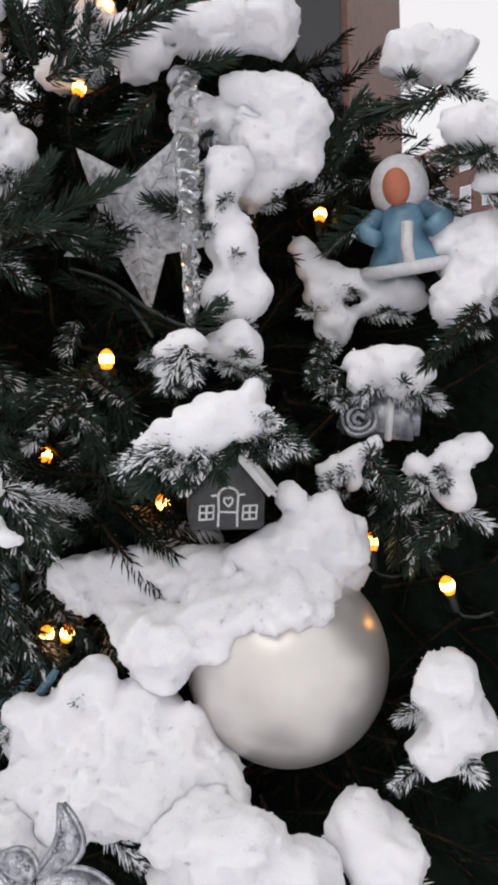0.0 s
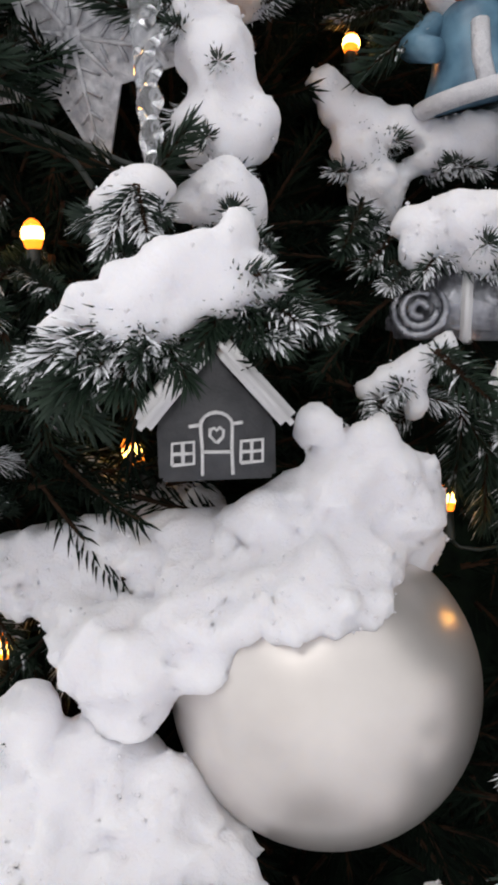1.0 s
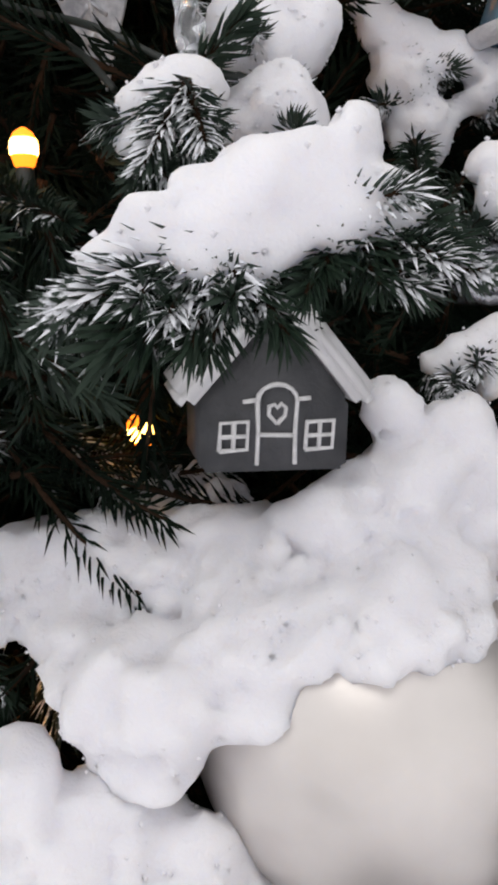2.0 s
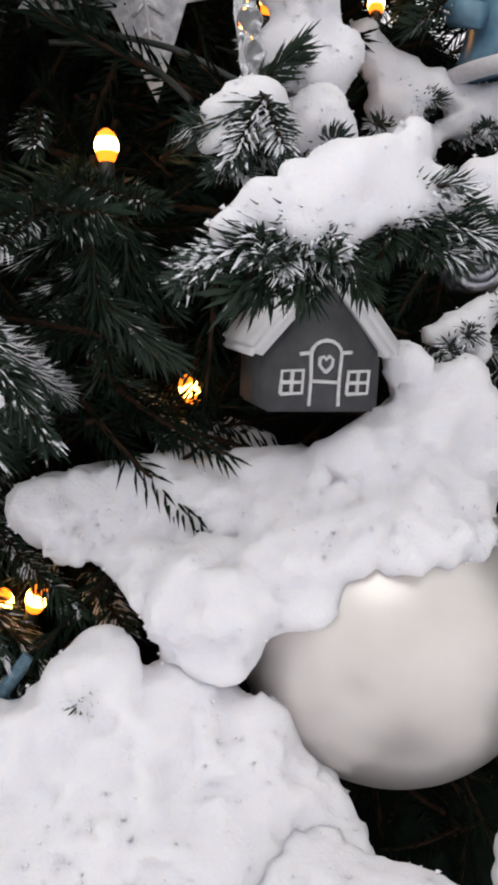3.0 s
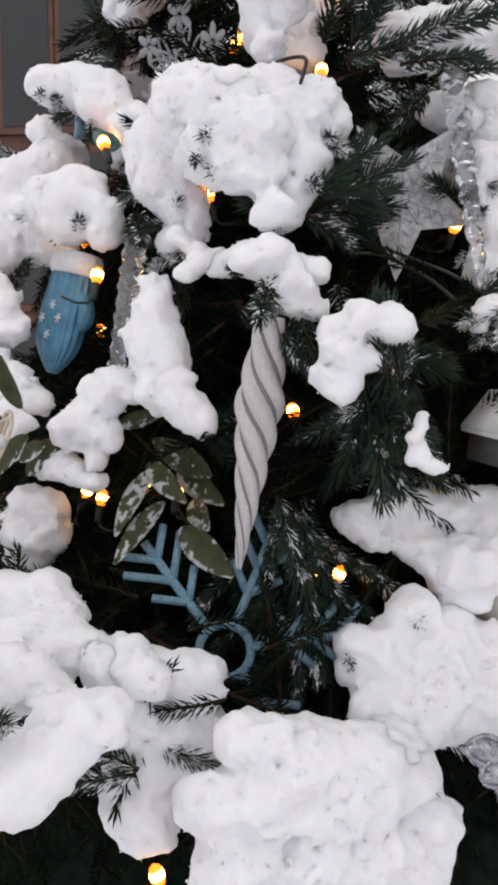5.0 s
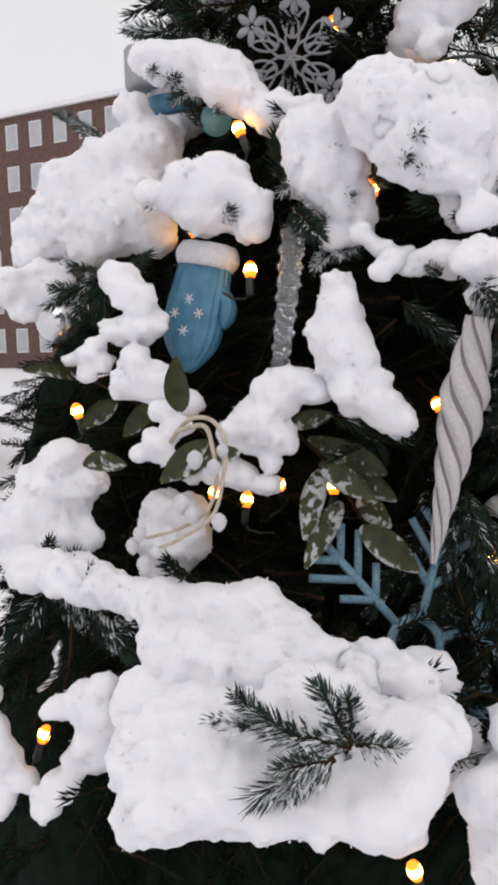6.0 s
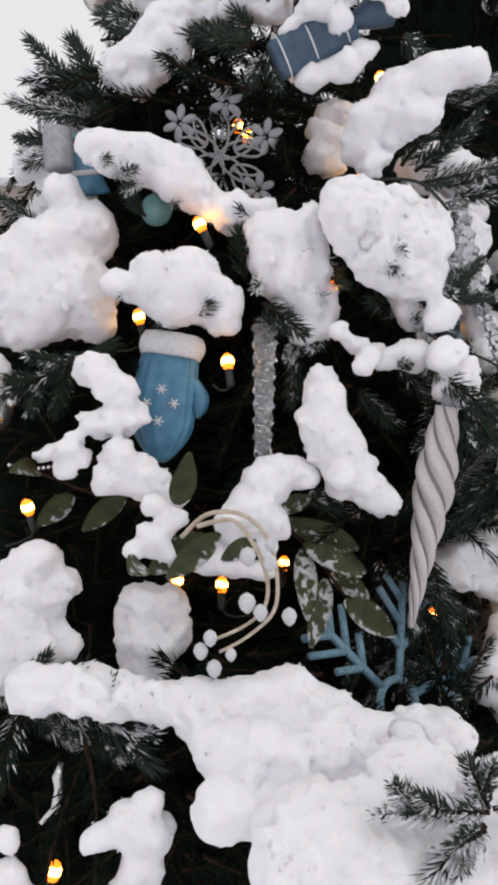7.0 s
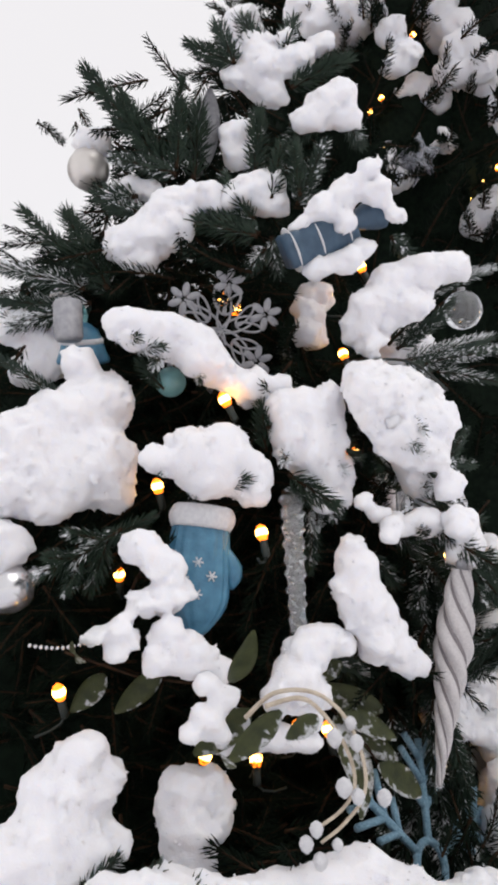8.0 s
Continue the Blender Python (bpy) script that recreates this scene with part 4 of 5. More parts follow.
twig((-0.185, 0.741, 1.614), (-0.149, 0.728, 1.590))
twig((-0.168, 0.662, 1.484), (-0.162, 0.655, 1.423))
twig((-0.156, 0.648, 1.488), (-0.150, 0.640, 1.420))
twig((-0.153, 0.645, 1.463), (-0.117, 0.629, 1.394))
twig((-0.161, 0.657, 1.454), (-0.186, 0.664, 1.445))
twig((-0.266, 0.845, 1.577), (-0.278, 0.845, 1.535))
twig((-0.211, 0.699, 1.525), (-0.201, 0.693, 1.485))
twig((-0.223, 0.691, 1.511), (-0.211, 0.685, 1.489))
twig((-0.243, 0.732, 1.560), (-0.252, 0.736, 1.569))

twig((-0.125, 0.773, 1.775), (-0.103, 0.714, 1.819), FROST)
twig((-0.128, 0.779, 1.772), (-0.109, 0.731, 1.806), FROST)
twig((-0.107, 0.746, 1.836), (-0.078, 0.675, 1.868), FROST)
twig((-0.112, 0.757, 1.847), (-0.090, 0.704, 1.857), FROST)
twig((-0.104, 0.752, 1.755), (-0.072, 0.676, 1.768), FROST)
twig((-0.098, 0.740, 1.745), (-0.066, 0.667, 1.732), FROST)
twig((-0.136, 0.769, 1.797), (-0.131, 0.756, 1.809), FROST)


# ---- string lights ----
def lamp(m, group="warm bulbs of the string lights"):
    ob = thing("light_bulb", "small glowing warm yellow bulb in a dark green socket", "light bulb", m, group)
    part("bulb", lathe_into(bmesh.new(), [(0.00246, 0), (0.00431, 0.00205), (0.00575, 0.00667), (0.00575, 0.01077), (0.00410, 0.01488), (0.00123, 0.01693)], 18), LED, ob, "glowing amber glass")
    part("filament", lathe_into(bmesh.new(), [(0.00513, 0.00492), (0.00590, 0.00677), (0.00605, 0.00872), (0.00590, 0.01067), (0.00513, 0.01252)], 18), DIODE, ob, "white-hot middle")
    part("socket", lathe_into(bmesh.new(), [(0.00184, -0.01642), (0.00390, -0.01437), (0.00390, 0.00051), (0.00308, 0.00103)], 12), CABLE, ob)
    bm = bmesh.new()
    tube_into(bm, [(0, 0, -0.014), (0.002, 0.005, -0.02), (0.004, 0.016, -0.022), (0.003, 0.03, -0.02)], 0.0012, 6)
    part("cable", bm, CABLE, ob)
    return ob


first = None
# The bulb at (-0.171, 0.807, 1.445) is added in place of dim orange reflections.
PLACES = ((-0.094, 0.740, 1.527), (-0.054, 0.764, 1.406), (-0.464, 1.020, 1.442), (-0.349, 0.865, 1.573), (-0.333, 0.903, 1.707), (-0.251, 0.811, 1.642), (-0.109, 0.870, 1.855), (-0.126, 0.814, 1.878), (-0.132, 0.841, 1.774), (-0.167, 0.985, 1.854), (-0.148, 0.762, 1.296),
          (-0.298, 0.899, 1.367), (-0.246, 0.883, 1.359), (-0.002, 0.813, 1.626), (-0.332, 0.656, 1.106), (-0.164, 0.765, 1.296), (-0.346, 0.980, 1.623), (-0.325, 1.047, 1.531), (-0.549, 0.905, 1.166), (-0.281, 0.833, 1.371), (-0.347, 0.885, 1.358), (-0.171, 0.807, 1.445), (0.085, 0.900, 1.663), (0.119, 0.794, 1.361), (0.180, 0.761, 1.331), (-0.358, 0.937, 1.359), (-0.187, 0.959, 1.833), (0.104, 0.670, 1.174))
for place in PLACES:
    m = Matrix.Translation(place) @ pose(0, 0, -0.008) @ pose(0, 0, 0, rng.uniform(-25, 25), rng.uniform(-25, 25), rng.uniform(0, 360))
    first = copy_thing(first, m) if first else lamp(m)


def bend(points):
    """A smooth run through points."""
    p = [Vector(q) for q in points]
    run = []
    for i in range(len(p) - 1):
        a, b, c, d = p[max(i - 1, 0)], p[i], p[i + 1], p[min(i + 2, len(p) - 1)]
        for k in range(6):
            u = k / 6
            run.append(0.5 * (2 * b + (c - a) * u + (2 * a - 5 * b + 4 * c - d) * u * u + (3 * b - a - 3 * c + d) * u ** 3))
    return run + [p[-1]]


def cable(points):
    bm = tube_into(bmesh.new(), bend(points), 0.0016, 8)
    return tagged(part("light_cable", bm, CABLE), "thin dark green cable of the string lights", "cable", "cables of the string lights")


cable([(-0.128, 0.772, 1.605), (-0.094, 0.768, 1.592), (-0.058, 0.724, 1.567), (-0.026, 0.720, 1.550), (0.008, 0.734, 1.547)])
cable([(-0.123, 0.774, 1.589), (-0.098, 0.772, 1.587), (-0.070, 0.743, 1.566), (-0.052, 0.721, 1.543)])
cable([(-0.205, 0.809, 1.745), (-0.198, 0.780, 1.751), (-0.184, 0.746, 1.744), (-0.201, 0.710, 1.710)])
cable([(-0.048, 0.801, 1.401), (-0.047, 0.792, 1.389), (-0.066, 0.802, 1.377)])


# ---- hanging ornaments ----
def along(a, b, face):
    """A pose at a with local z towards b and local -y towards face."""
    a, b = Vector(a), Vector(b)
    z = (b - a).normalized()
    y = Vector(face) - a
    y = -(y - z * y.dot(z)).normalized()
    return Matrix.Translation(a) @ Matrix((y.cross(z), y, z)).transposed().to_4x4(), (b - a).length


def twisted(name, label, top, tip, radius, lobes, turns, mat, taper, depth=0.18, beads=0, face=(-0.9, 0.0, 1.5)):
    """An icicle: a lobed section that turns as it thins to the tip."""
    m, n = along(top, tip, face)
    ob = thing(name, label, "ornament", m)
    bm = bmesh.new()
    sides, rings = 36, 110
    rows = []
    for i in range(rings + 1):
        u = i / rings
        r = radius * taper(u) * (1 + (0.13 * math.sin(math.tau * beads * u) if beads else 0))
        row = []
        for k in range(sides):
            a = math.tau * k / sides
            w = 1 + depth * (abs(math.cos(lobes * 0.5 * (a - math.tau * turns * u))) * 2 - 1.2)
            row.append(bm.verts.new((r * w * math.cos(a), r * w * math.sin(a), n * u)))
        rows.append(row)
    for a, b in zip(rows, rows[1:]):
        for k in range(sides):
            bm.faces.new((a[k], a[(k + 1) % sides], b[(k + 1) % sides], b[k]))
    bm.faces.new(rows[0][::-1])
    bm.faces.new(rows[-1])
    part("body", bm, mat, ob)
    return ob, m, n


fat = lambda u: (0.55 + 0.45 * min(1, u / 0.3)) * (1 - max(0, u - 0.35) / 0.65 * 0.86)
spiral, m, n = twisted("spiral_icicle", "long white glittered icicle with twisted ridges hanging from a bough", (-0.229, 0.702, 1.525), (-0.248, 0.734, 1.315), 0.0178, 4, -1.7, GLITTER, fat, 0.2)
for q in range(4):
    bm = bmesh.new()
    pts, rad = [], []
    for i in range(61):
        u = i / 60
        r = 0.0178 * fat(u) * (1 - 0.245)
        a = -math.tau * 1.7 * u + math.tau * (q + 0.5) / 4
        pts.append((r * math.cos(a), r * math.sin(a), n * u))
        rad.append(0.0033 * fat(u))
    tube_into(bm, pts, rad, 6)
    part("groove", bm, GROOVE, spiral, "grey glitter groove")
bm = bmesh.new()
lathe_into(bm, [(0.004, -0.012), (0.006, -0.01), (0.006, 0.001)], 12)
part("cap", bm, SILVER, spiral)
twisted("crystal_icicle", "clear knobbly acrylic icicle hanging from a bough", (-0.312, 0.848, 1.607), (-0.336, 0.839, 1.477), 0.0105, 5, 3.0, ACRYL, lambda u: 1.0 - 0.35 * u, 0.2, 9)
twisted("crystal_icicle", "clear twisted acrylic icicle tapering to a point", (-0.026, 0.777, 1.757), (-0.022, 0.725, 1.552), 0.0115, 3, 4.0, ACRYL, lambda u: 1.0 - 0.6 * u, 0.22, 11)
twisted("white_icicle", "white glittered icicle on the tree behind", (0.884, 1.035, 2.800), (0.909, 1.013, 2.581), 0.021, 4, 1.2, GLITTER, fat, 0.15)


def flat_star(m, points, r_out, r_in, thick):
    bm = bmesh.new()
    ring = []
    for k in range(points * 2):
        a = math.pi * k / points
        r = r_out if k % 2 == 0 else r_in
        ring.append((r * math.sin(a), r * math.cos(a)))
    f = [bm.verts.new((x, -0.001, z)) for x, z in ring]
    b = [bm.verts.new((x, 0.001, z)) for x, z in ring]
    cf, cb = bm.verts.new((0, -thick, 0)), bm.verts.new((0, thick, 0))
    n = len(ring)
    for k in range(n):
        bm.faces.new((cf, f[k], f[(k + 1) % n]))
        bm.faces.new((cb, b[(k + 1) % n], b[k]))
        bm.faces.new((f[k], b[k], b[(k + 1) % n], f[(k + 1) % n]))
    bmesh.ops.recalc_face_normals(bm, faces=bm.faces)
    return bm


def facing(place, eye, spin=0.0):
    """A pose at place whose local -y looks to eye."""
    d = Vector(place) - Vector(eye)
    y = d.normalized()
    x = y.cross(Vector((0, 0, 1))).normalized()
    return Matrix.Translation(place) @ Matrix((x, y, x.cross(y))).transposed().to_4x4() @ pose(0, 0, 0, 0, spin, 0)


star = thing("star_ornament", "large clear acrylic star with feathered relief behind the icicle", "ornament", facing((-0.072, 0.788, 1.644), (-0.25, 0.0, 1.45), 36))
part("plate", flat_star(Matrix(), 5, 0.078, 0.036, 0.007), FROSTED, star, smooth=False)
for k in range(10):
    bm = bmesh.new()
    a = math.pi * k / 5
    r = 0.066 if k % 2 == 0 else 0.03
    p = Vector((math.sin(a), 0, math.cos(a)))
    s = Vector((math.cos(a), 0, -math.sin(a)))
    tube_into(bm, [p * 0.006 + Vector((0, -0.0085, 0)), p * r + Vector((0, -0.0025, 0))], [0.0016, 0.0008], 6)
    if k % 2 == 0:
        for j in range(4):
            q = p * (0.016 + 0.012 * j)
            for g in (-1, 1):
                tube_into(bm, [q + Vector((0, -0.0068 + 0.001 * j, 0)), q + p * 0.006 + s * (g * (0.011 - 0.002 * j)) + Vector((0, -0.004, 0))], 0.0011, 5)
    part("rib", bm, FROSTED, star)


def glitter_flake(m, arm=0.125, thick=0.0042):
    ob = thing("snowflake_ornament", "large pale blue glittered snowflake half buried in snow", "ornament", m)
    for k in range(6):
        bm = bmesh.new()
        turn = Matrix.Rotation(math.tau * k / 6, 3, "Y")
        tube_into(bm, [turn @ Vector((0, 0, z)) for z in (0.022, 0.05, 0.09, arm)], thick, 10)
        stem = part("arm", bm, BLUE_GLITTER, ob)
        for z, n in ((0.055, 0.034), (0.080, 0.046), (0.104, 0.034)):
            for s in (-1, 1):
                bm = tube_into(bmesh.new(), [turn @ Vector((0, 0, z)), turn @ Vector((s * n * 0.72, 0, z + n * 0.7))], thick * 0.92, 10)
                part("branch", bm, BLUE_GLITTER, stem)
    bm = bmesh.new()
    tube_into(bm, [(0.024 * math.cos(math.tau * k / 18), 0, 0.024 * math.sin(math.tau * k / 18)) for k in range(19)], thick, 10)
    part("ring", bm, BLUE_GLITTER, ob)
    return ob


glitter_flake(facing((-0.258, 0.744, 1.241), (-0.5, 0.0, 1.5), -38) @ Matrix.Scale(0.95, 4))


def petal(bm, a, b, width, thick, bend, knobs, seed):
    """A moulded leaf from a to b in the local xz plane, with raised rim and knobs."""
    a, b = Vector(a), Vector(b)
    d = b - a
    s = Vector((-d.z, 0, d.x)).normalized()
    r = random.Random(seed)
    n = 18
    line, rim1, rim2 = [], [], []
    for i in range(n + 1):
        u = i / n
        c = a + d * u + s * (bend * math.sin(math.pi * u))
        w = width * math.sin(math.pi * min(1, 0.12 + u * 0.86)) ** 0.7
        line.append((c, w))
        rim1.append(c + s * w)
        rim2.append(c - s * w)
    rows = []
    for c, w in line:
        rows.append([bm.verts.new(c + s * (w * q) + Vector((0, -thick * (1 - q * q) * g, 0))) for q, g in ((-1, 0), (-0.5, 1), (0, 1), (0.5, 1), (1, 0), (0.5, -1), (0, -1), (-0.5, -1))])
    for x, y in zip(rows, rows[1:]):
        for k in range(8):
            bm.faces.new((x[k], x[(k + 1) % 8], y[(k + 1) % 8], y[k]))
    bm.faces.new(rows[0][::-1])
    bm.faces.new(rows[-1])
    tube_into(bm, rim1, 0.0022, 6)
    tube_into(bm, rim2, 0.0022, 6)
    for i in range(knobs):
        c, w = line[r.randrange(3, n - 2)]
        p = c + s * (w * r.uniform(-0.65, 0.65)) + Vector((0, -thick * 0.8, 0))
        bmesh.ops.create_icosphere(bm, subdivisions=1, radius=r.uniform(0.0012, 0.0026), matrix=Matrix.Translation(p))


def flourish(m):
    ob = thing("flourish_ornament", "silvery moulded acrylic flower flourish lying in the snow", "ornament", m)
    for i, (a, b, w, bend, k) in enumerate((((0.0, 0.0, 0.004), (0.004, 0, 0.052), 0.0105, -0.014, 8), ((0.0, 0, 0.002), (0.074, 0, -0.030), 0.0175, 0.008, 16), ((0.012, 0, -0.004), (0.030, 0, -0.066), 0.0125, 0.012, 8), ((-0.004, 0, 0.0), (-0.028, 0, -0.012), 0.010, 0.002, 5), ((-0.004, 0, 0.003), (-0.036, 0, 0.012), 0.0115, -0.002, 14))):
        bm = bmesh.new()
        petal(bm, a, b, w, 0.0042, bend, k, i)
        part("petal", bm, SMOKE, ob)
    bm = bmesh.new()
    tube_into(bm, [(0.083 + 0.0075 * math.cos(math.tau * k / 16), -0.001, -0.034 + 0.0085 * math.sin(math.tau * k / 16)) for k in range(17)], 0.0028, 8)
    bmesh.ops.create_icosphere(bm, subdivisions=2, radius=0.003, matrix=Matrix.Translation((0.083, -0.002, -0.034)))
    part("eyelet", bm, SMOKE, ob)
    return ob


flourish(facing((-0.106, 0.546, 1.213), (-0.22, 0.0, 1.6), 0) @ Matrix.Scale(0.88, 4))


def mitten(m, n):
    """Hangs along local z from the cuff to the finger end; the thumb is on local +x."""
    ob = thing("mitten_ornament", "blue knitted-look ceramic mitten with white plush cuff, snow clinging to it", "ornament", m)

    def sleeve(bm, rows, sides=48, rib=0.0):
        rings = []
        for cx, z, wx, wy in rows:
            ring = []
            for k in range(sides):
                a = math.tau * k / sides
                q = 1 + rib * (1 if k % 4 < 2 else -1)
                c, s = math.cos(a), math.sin(a)
                ring.append(bm.verts.new((cx + wx * q * math.copysign(abs(c) ** 0.8, c), wy * q * math.copysign(abs(s) ** 0.8, s), z)))
            rings.append(ring)
        for a, b in zip(rings, rings[1:]):
            for k in range(sides):
                bm.faces.new((a[k], a[(k + 1) % sides], b[(k + 1) % sides], b[k]))
        bm.faces.new(rings[0][::-1])
        bm.faces.new(rings[-1])
        return bm

    rows = []
    for i in range(26):
        u = i / 25
        w = (0.0265 + 0.004 * math.sin(math.pi * u)) * (1 - max(0, u - 0.62) ** 2 * 5.2)
        rows.append((-0.006 * u * u, 0.012 + (n - 0.012) * u, max(w, 0.004), max(w, 0.004) * 0.5))
    part("palm", sleeve(bmesh.new(), rows, 64, 0.035), KNIT_BLUE, ob)
    bm = bmesh.new()
    t = [(-0.020 - 0.016 * math.sin(min(1, u * 1.6) * math.pi / 2), 0.030 + 0.040 * u, 0.0085 * math.sqrt(max(0.05, 1 - (2 * u - 0.75) ** 2 * 0.45)) * (1 - 0.75 * max(0, u - 0.8) * 4 * 0.9), 0.0075 * (1 - max(0, u - 0.8) * 3)) for u in [k / 14 for k in range(15)]]
    part("thumb", sleeve(bm, t, 32, 0.03), KNIT_BLUE, ob)
    bm = bmesh.new()
    sleeve(bm, [(0, -0.006 + 0.022 * u, 0.028 + 0.004 * math.sin(math.pi * u), 0.0165 + 0.003 * math.sin(math.pi * u)) for u in [k / 8 for k in range(9)]], 40, 0.02)
    part("cuff", bm, FUR, ob, "white plush cuff")
    for cx, cz in ((0.0, 0.05), (-0.002, 0.08), (0.012, 0.065), (-0.014, 0.062)):
        bm = bmesh.new()
        for k in range(3):
            a = math.pi * k / 3
            dx, dz = 0.0052 * math.cos(a), 0.0052 * math.sin(a)
            tube_into(bm, [(cx - dx, -0.0152, cz - dz), (cx + dx, -0.0152, cz + dz)], 0.0009, 5)
        part("knit_star", bm, FUR, ob, "white knitted star")
    return ob


cl, cr, mb = Vector((-0.392, 0.938, 1.593)), Vector((-0.349, 0.895, 1.577)), Vector((-0.402, 0.920, 1.485))
top = (cl + cr) / 2 + Vector((0, 0, 0.012))
y = Vector((0.85, 0.52, 0))
zz = (mb - top).normalized()
y = (y - zz * y.dot(zz)).normalized()
mitten(Matrix.Translation(top + y * 0.012) @ Matrix((y.cross(zz) * 1, y, zz)).transposed().to_4x4(), (mb - top).length)


def lace_flake(m, s):
    ob = thing("lace_snowflake", "grey silvered openwork snowflake cut from thin wood", "ornament", m)

    def loop(bm, c, a, length, width, w=0.0022):
        ca, sa = math.cos(a), math.sin(a)
        pts = []
        for k in range(15):
            g = math.tau * k / 14
            u, v = length / 2 * (1 - math.cos(g)), width * math.sin(g)
            pts.append(((c[0] + u * sa + v * ca) * s, 0, (c[1] + u * ca - v * sa) * s))
        tube_into(bm, pts, w * s * 9, 6)

    for k in range(6):
        a = math.tau * k / 6
        bm = bmesh.new()
        loop(bm, (0, 0), a, 0.55, 0.10)
        loop(bm, (0.25 * math.sin(a), 0.25 * math.cos(a)), a + 0.5, 0.4, 0.07)
        loop(bm, (0.25 * math.sin(a), 0.25 * math.cos(a)), a - 0.5, 0.4, 0.07)
        part("branch", bm, SILVER, ob)
        bm = bmesh.new()
        c = (0.74 * math.sin(a), 0.74 * math.cos(a))
        tube_into(bm, [(0.55 * math.sin(a) * s, 0, 0.55 * math.cos(a) * s), (c[0] * s, 0, c[1] * s)], 0.022 * s, 6)
        rosette = part("rosette", bm, SILVER, ob)
        for j in range(6):
            g = a + math.tau * j / 6
            bm = bmesh.new()
            p = Vector(((c[0] + 0.15 * math.sin(g)) * s, 0, (c[1] + 0.15 * math.cos(g)) * s))
            bmesh.ops.create_icosphere(bm, subdivisions=2, radius=1, matrix=Matrix.Translation(p) @ pose(0, 0, 0, 0, math.degrees(g), 0) @ Matrix.Diagonal((0.06 * s, 0.02 * s, 0.115 * s, 1)))
            part("petal", bm, SILVER, rosette)
    return ob


lace_flake(facing((-0.247, 0.950, 1.797), (-1.15, 0.4, 1.55), 12), 0.073)


def candy(a, b):
    m, n = along(a, b, (-1.15, 0.45, 1.5))
    ob = thing("candy_ornament", "slate-blue wrapped candy ornament with snow on top", "ornament", m)
    bm = bmesh.new()
    rings = []
    for i in range(29):
        u = i / 28
        r = 0.0195 * (1.0 + 0.035 * math.cos(u * math.tau * 7)) * (0.9 if i in (0, 28) else 1)
        ring = []
        for k in range(24):
            g = math.tau * k / 24
            c, t = math.cos(g), math.sin(g)
            q = 1 / max(abs(c), abs(t)) ** 0.75
            ring.append(bm.verts.new((r * c * q, r * t * q * 0.8, n * 0.68 * u)))
        rings.append(ring)
    for x, y in zip(rings, rings[1:]):
        for k in range(24):
            bm.faces.new((x[k], x[(k + 1) % 24], y[(k + 1) % 24], y[k]))
    bm.faces.new(rings[0][::-1])
    bm.faces.new(rings[-1])
    part("body", bm, DULL_BLUE, ob)
    bm = bmesh.new()
    lathe_into(bm, [(0.009, 0.66 * n), (0.0085, 0.71 * n), (0.013, 0.8 * n), (0.0185, 0.92 * n), (0.0195, 0.98 * n), (0.016, 1.01 * n)], 20)
    part("twisted_end", bm, DULL_BLUE, ob)
    bm = bmesh.new()
    for z in (0.06, 0.3, 0.58):
        lathe_into(bm, [(0.0245, n * z), (0.0252, n * z + 0.0006), (0.0245, n * z + 0.0012)], 24, Matrix.Diagonal((1.0, 0.8, 1, 1)))
    part("stripe", bm, GLAZE, ob, "thin pale stripes")
    return ob


candy((-0.267, 0.859, 1.866), (-0.200, 0.770, 1.916))
bell = thing("bell_ornament", "blue bell-shaped ornament with white pattern among snow", "ornament", Matrix.Translation((-0.319, 1.088, 1.767)) @ pose(0, 0, 0, 8, -14, 0))
part("body", lathe_into(bmesh.new(), [(0.029, 0), (0.03, 0.003), (0.026, 0.012), (0.022, 0.026), (0.018, 0.036), (0.009, 0.043), (0.004, 0.045)], 32), KNIT_BLUE, bell)
part("band", lathe_into(bmesh.new(), [(0.0235, 0.021), (0.0238, 0.024), (0.0226, 0.027)], 32), FUR, bell, "white band")
bm = bmesh.new()
tube_into(bm, [(0.01 * math.cos(math.tau * k / 14), 0, 0.052 + 0.01 * math.sin(math.tau * k / 14)) for k in range(15)], 0.0028, 8)
part("hanger", bm, TEAL, bell)

drop = thing("bauble", "white two-lobed bauble hanging free with a snow hat", "bauble", Matrix.Translation((-0.232, 1.133, 2.029)))
part("globe", sphere_into(bmesh.new(), (0, 0, 0), 0.0265, 40), PEARL, drop)
part("neck", lathe_into(bmesh.new(), [(0.021, 0.012), (0.017, 0.022), (0.006, 0.03)], 24), PEARL, drop)
snow("rounded hat of snow on a white bauble", [(-0.233, 1.128, 2.070, 0.018), (-0.237, 1.134, 2.061, 0.016), (-0.231, 1.122, 2.055, 0.014)], needles=False)
for label, place, r, mat in (("small silver mirror bauble", (-0.465, 1.075, 1.535), 0.024, CHROME), ("tiny round silver bauble in the shade", (-0.452, 1.056, 1.544), 0.008, CHROME), ("teal glass bauble half under snow", (-0.322, 0.975, 1.733), 0.0165, TEAL), ("grey silver bauble on the tree behind", (0.789, 0.994, 2.375), 0.045, CHROME), ("clear bauble behind the frosted boughs", (0.187, 0.751, 1.874), 0.03, ACRYL)):
    b = thing("bauble", label, "bauble", Matrix.Translation(place))
    part("globe", sphere_into(bmesh.new(), (0, 0, 0), r, 32), mat, b)
    part("cap", lathe_into(bmesh.new(), [(r * 0.2, r * 0.96), (r * 0.2, r * 1.15), (r * 0.15, r * 1.18)], 16), SILVER, b)
tag = thing("star_ornament", "small clear snowflake on the tree behind", "ornament", facing((0.773, 0.927, 2.361), (-1.1, 0.5, 1.5), 10))
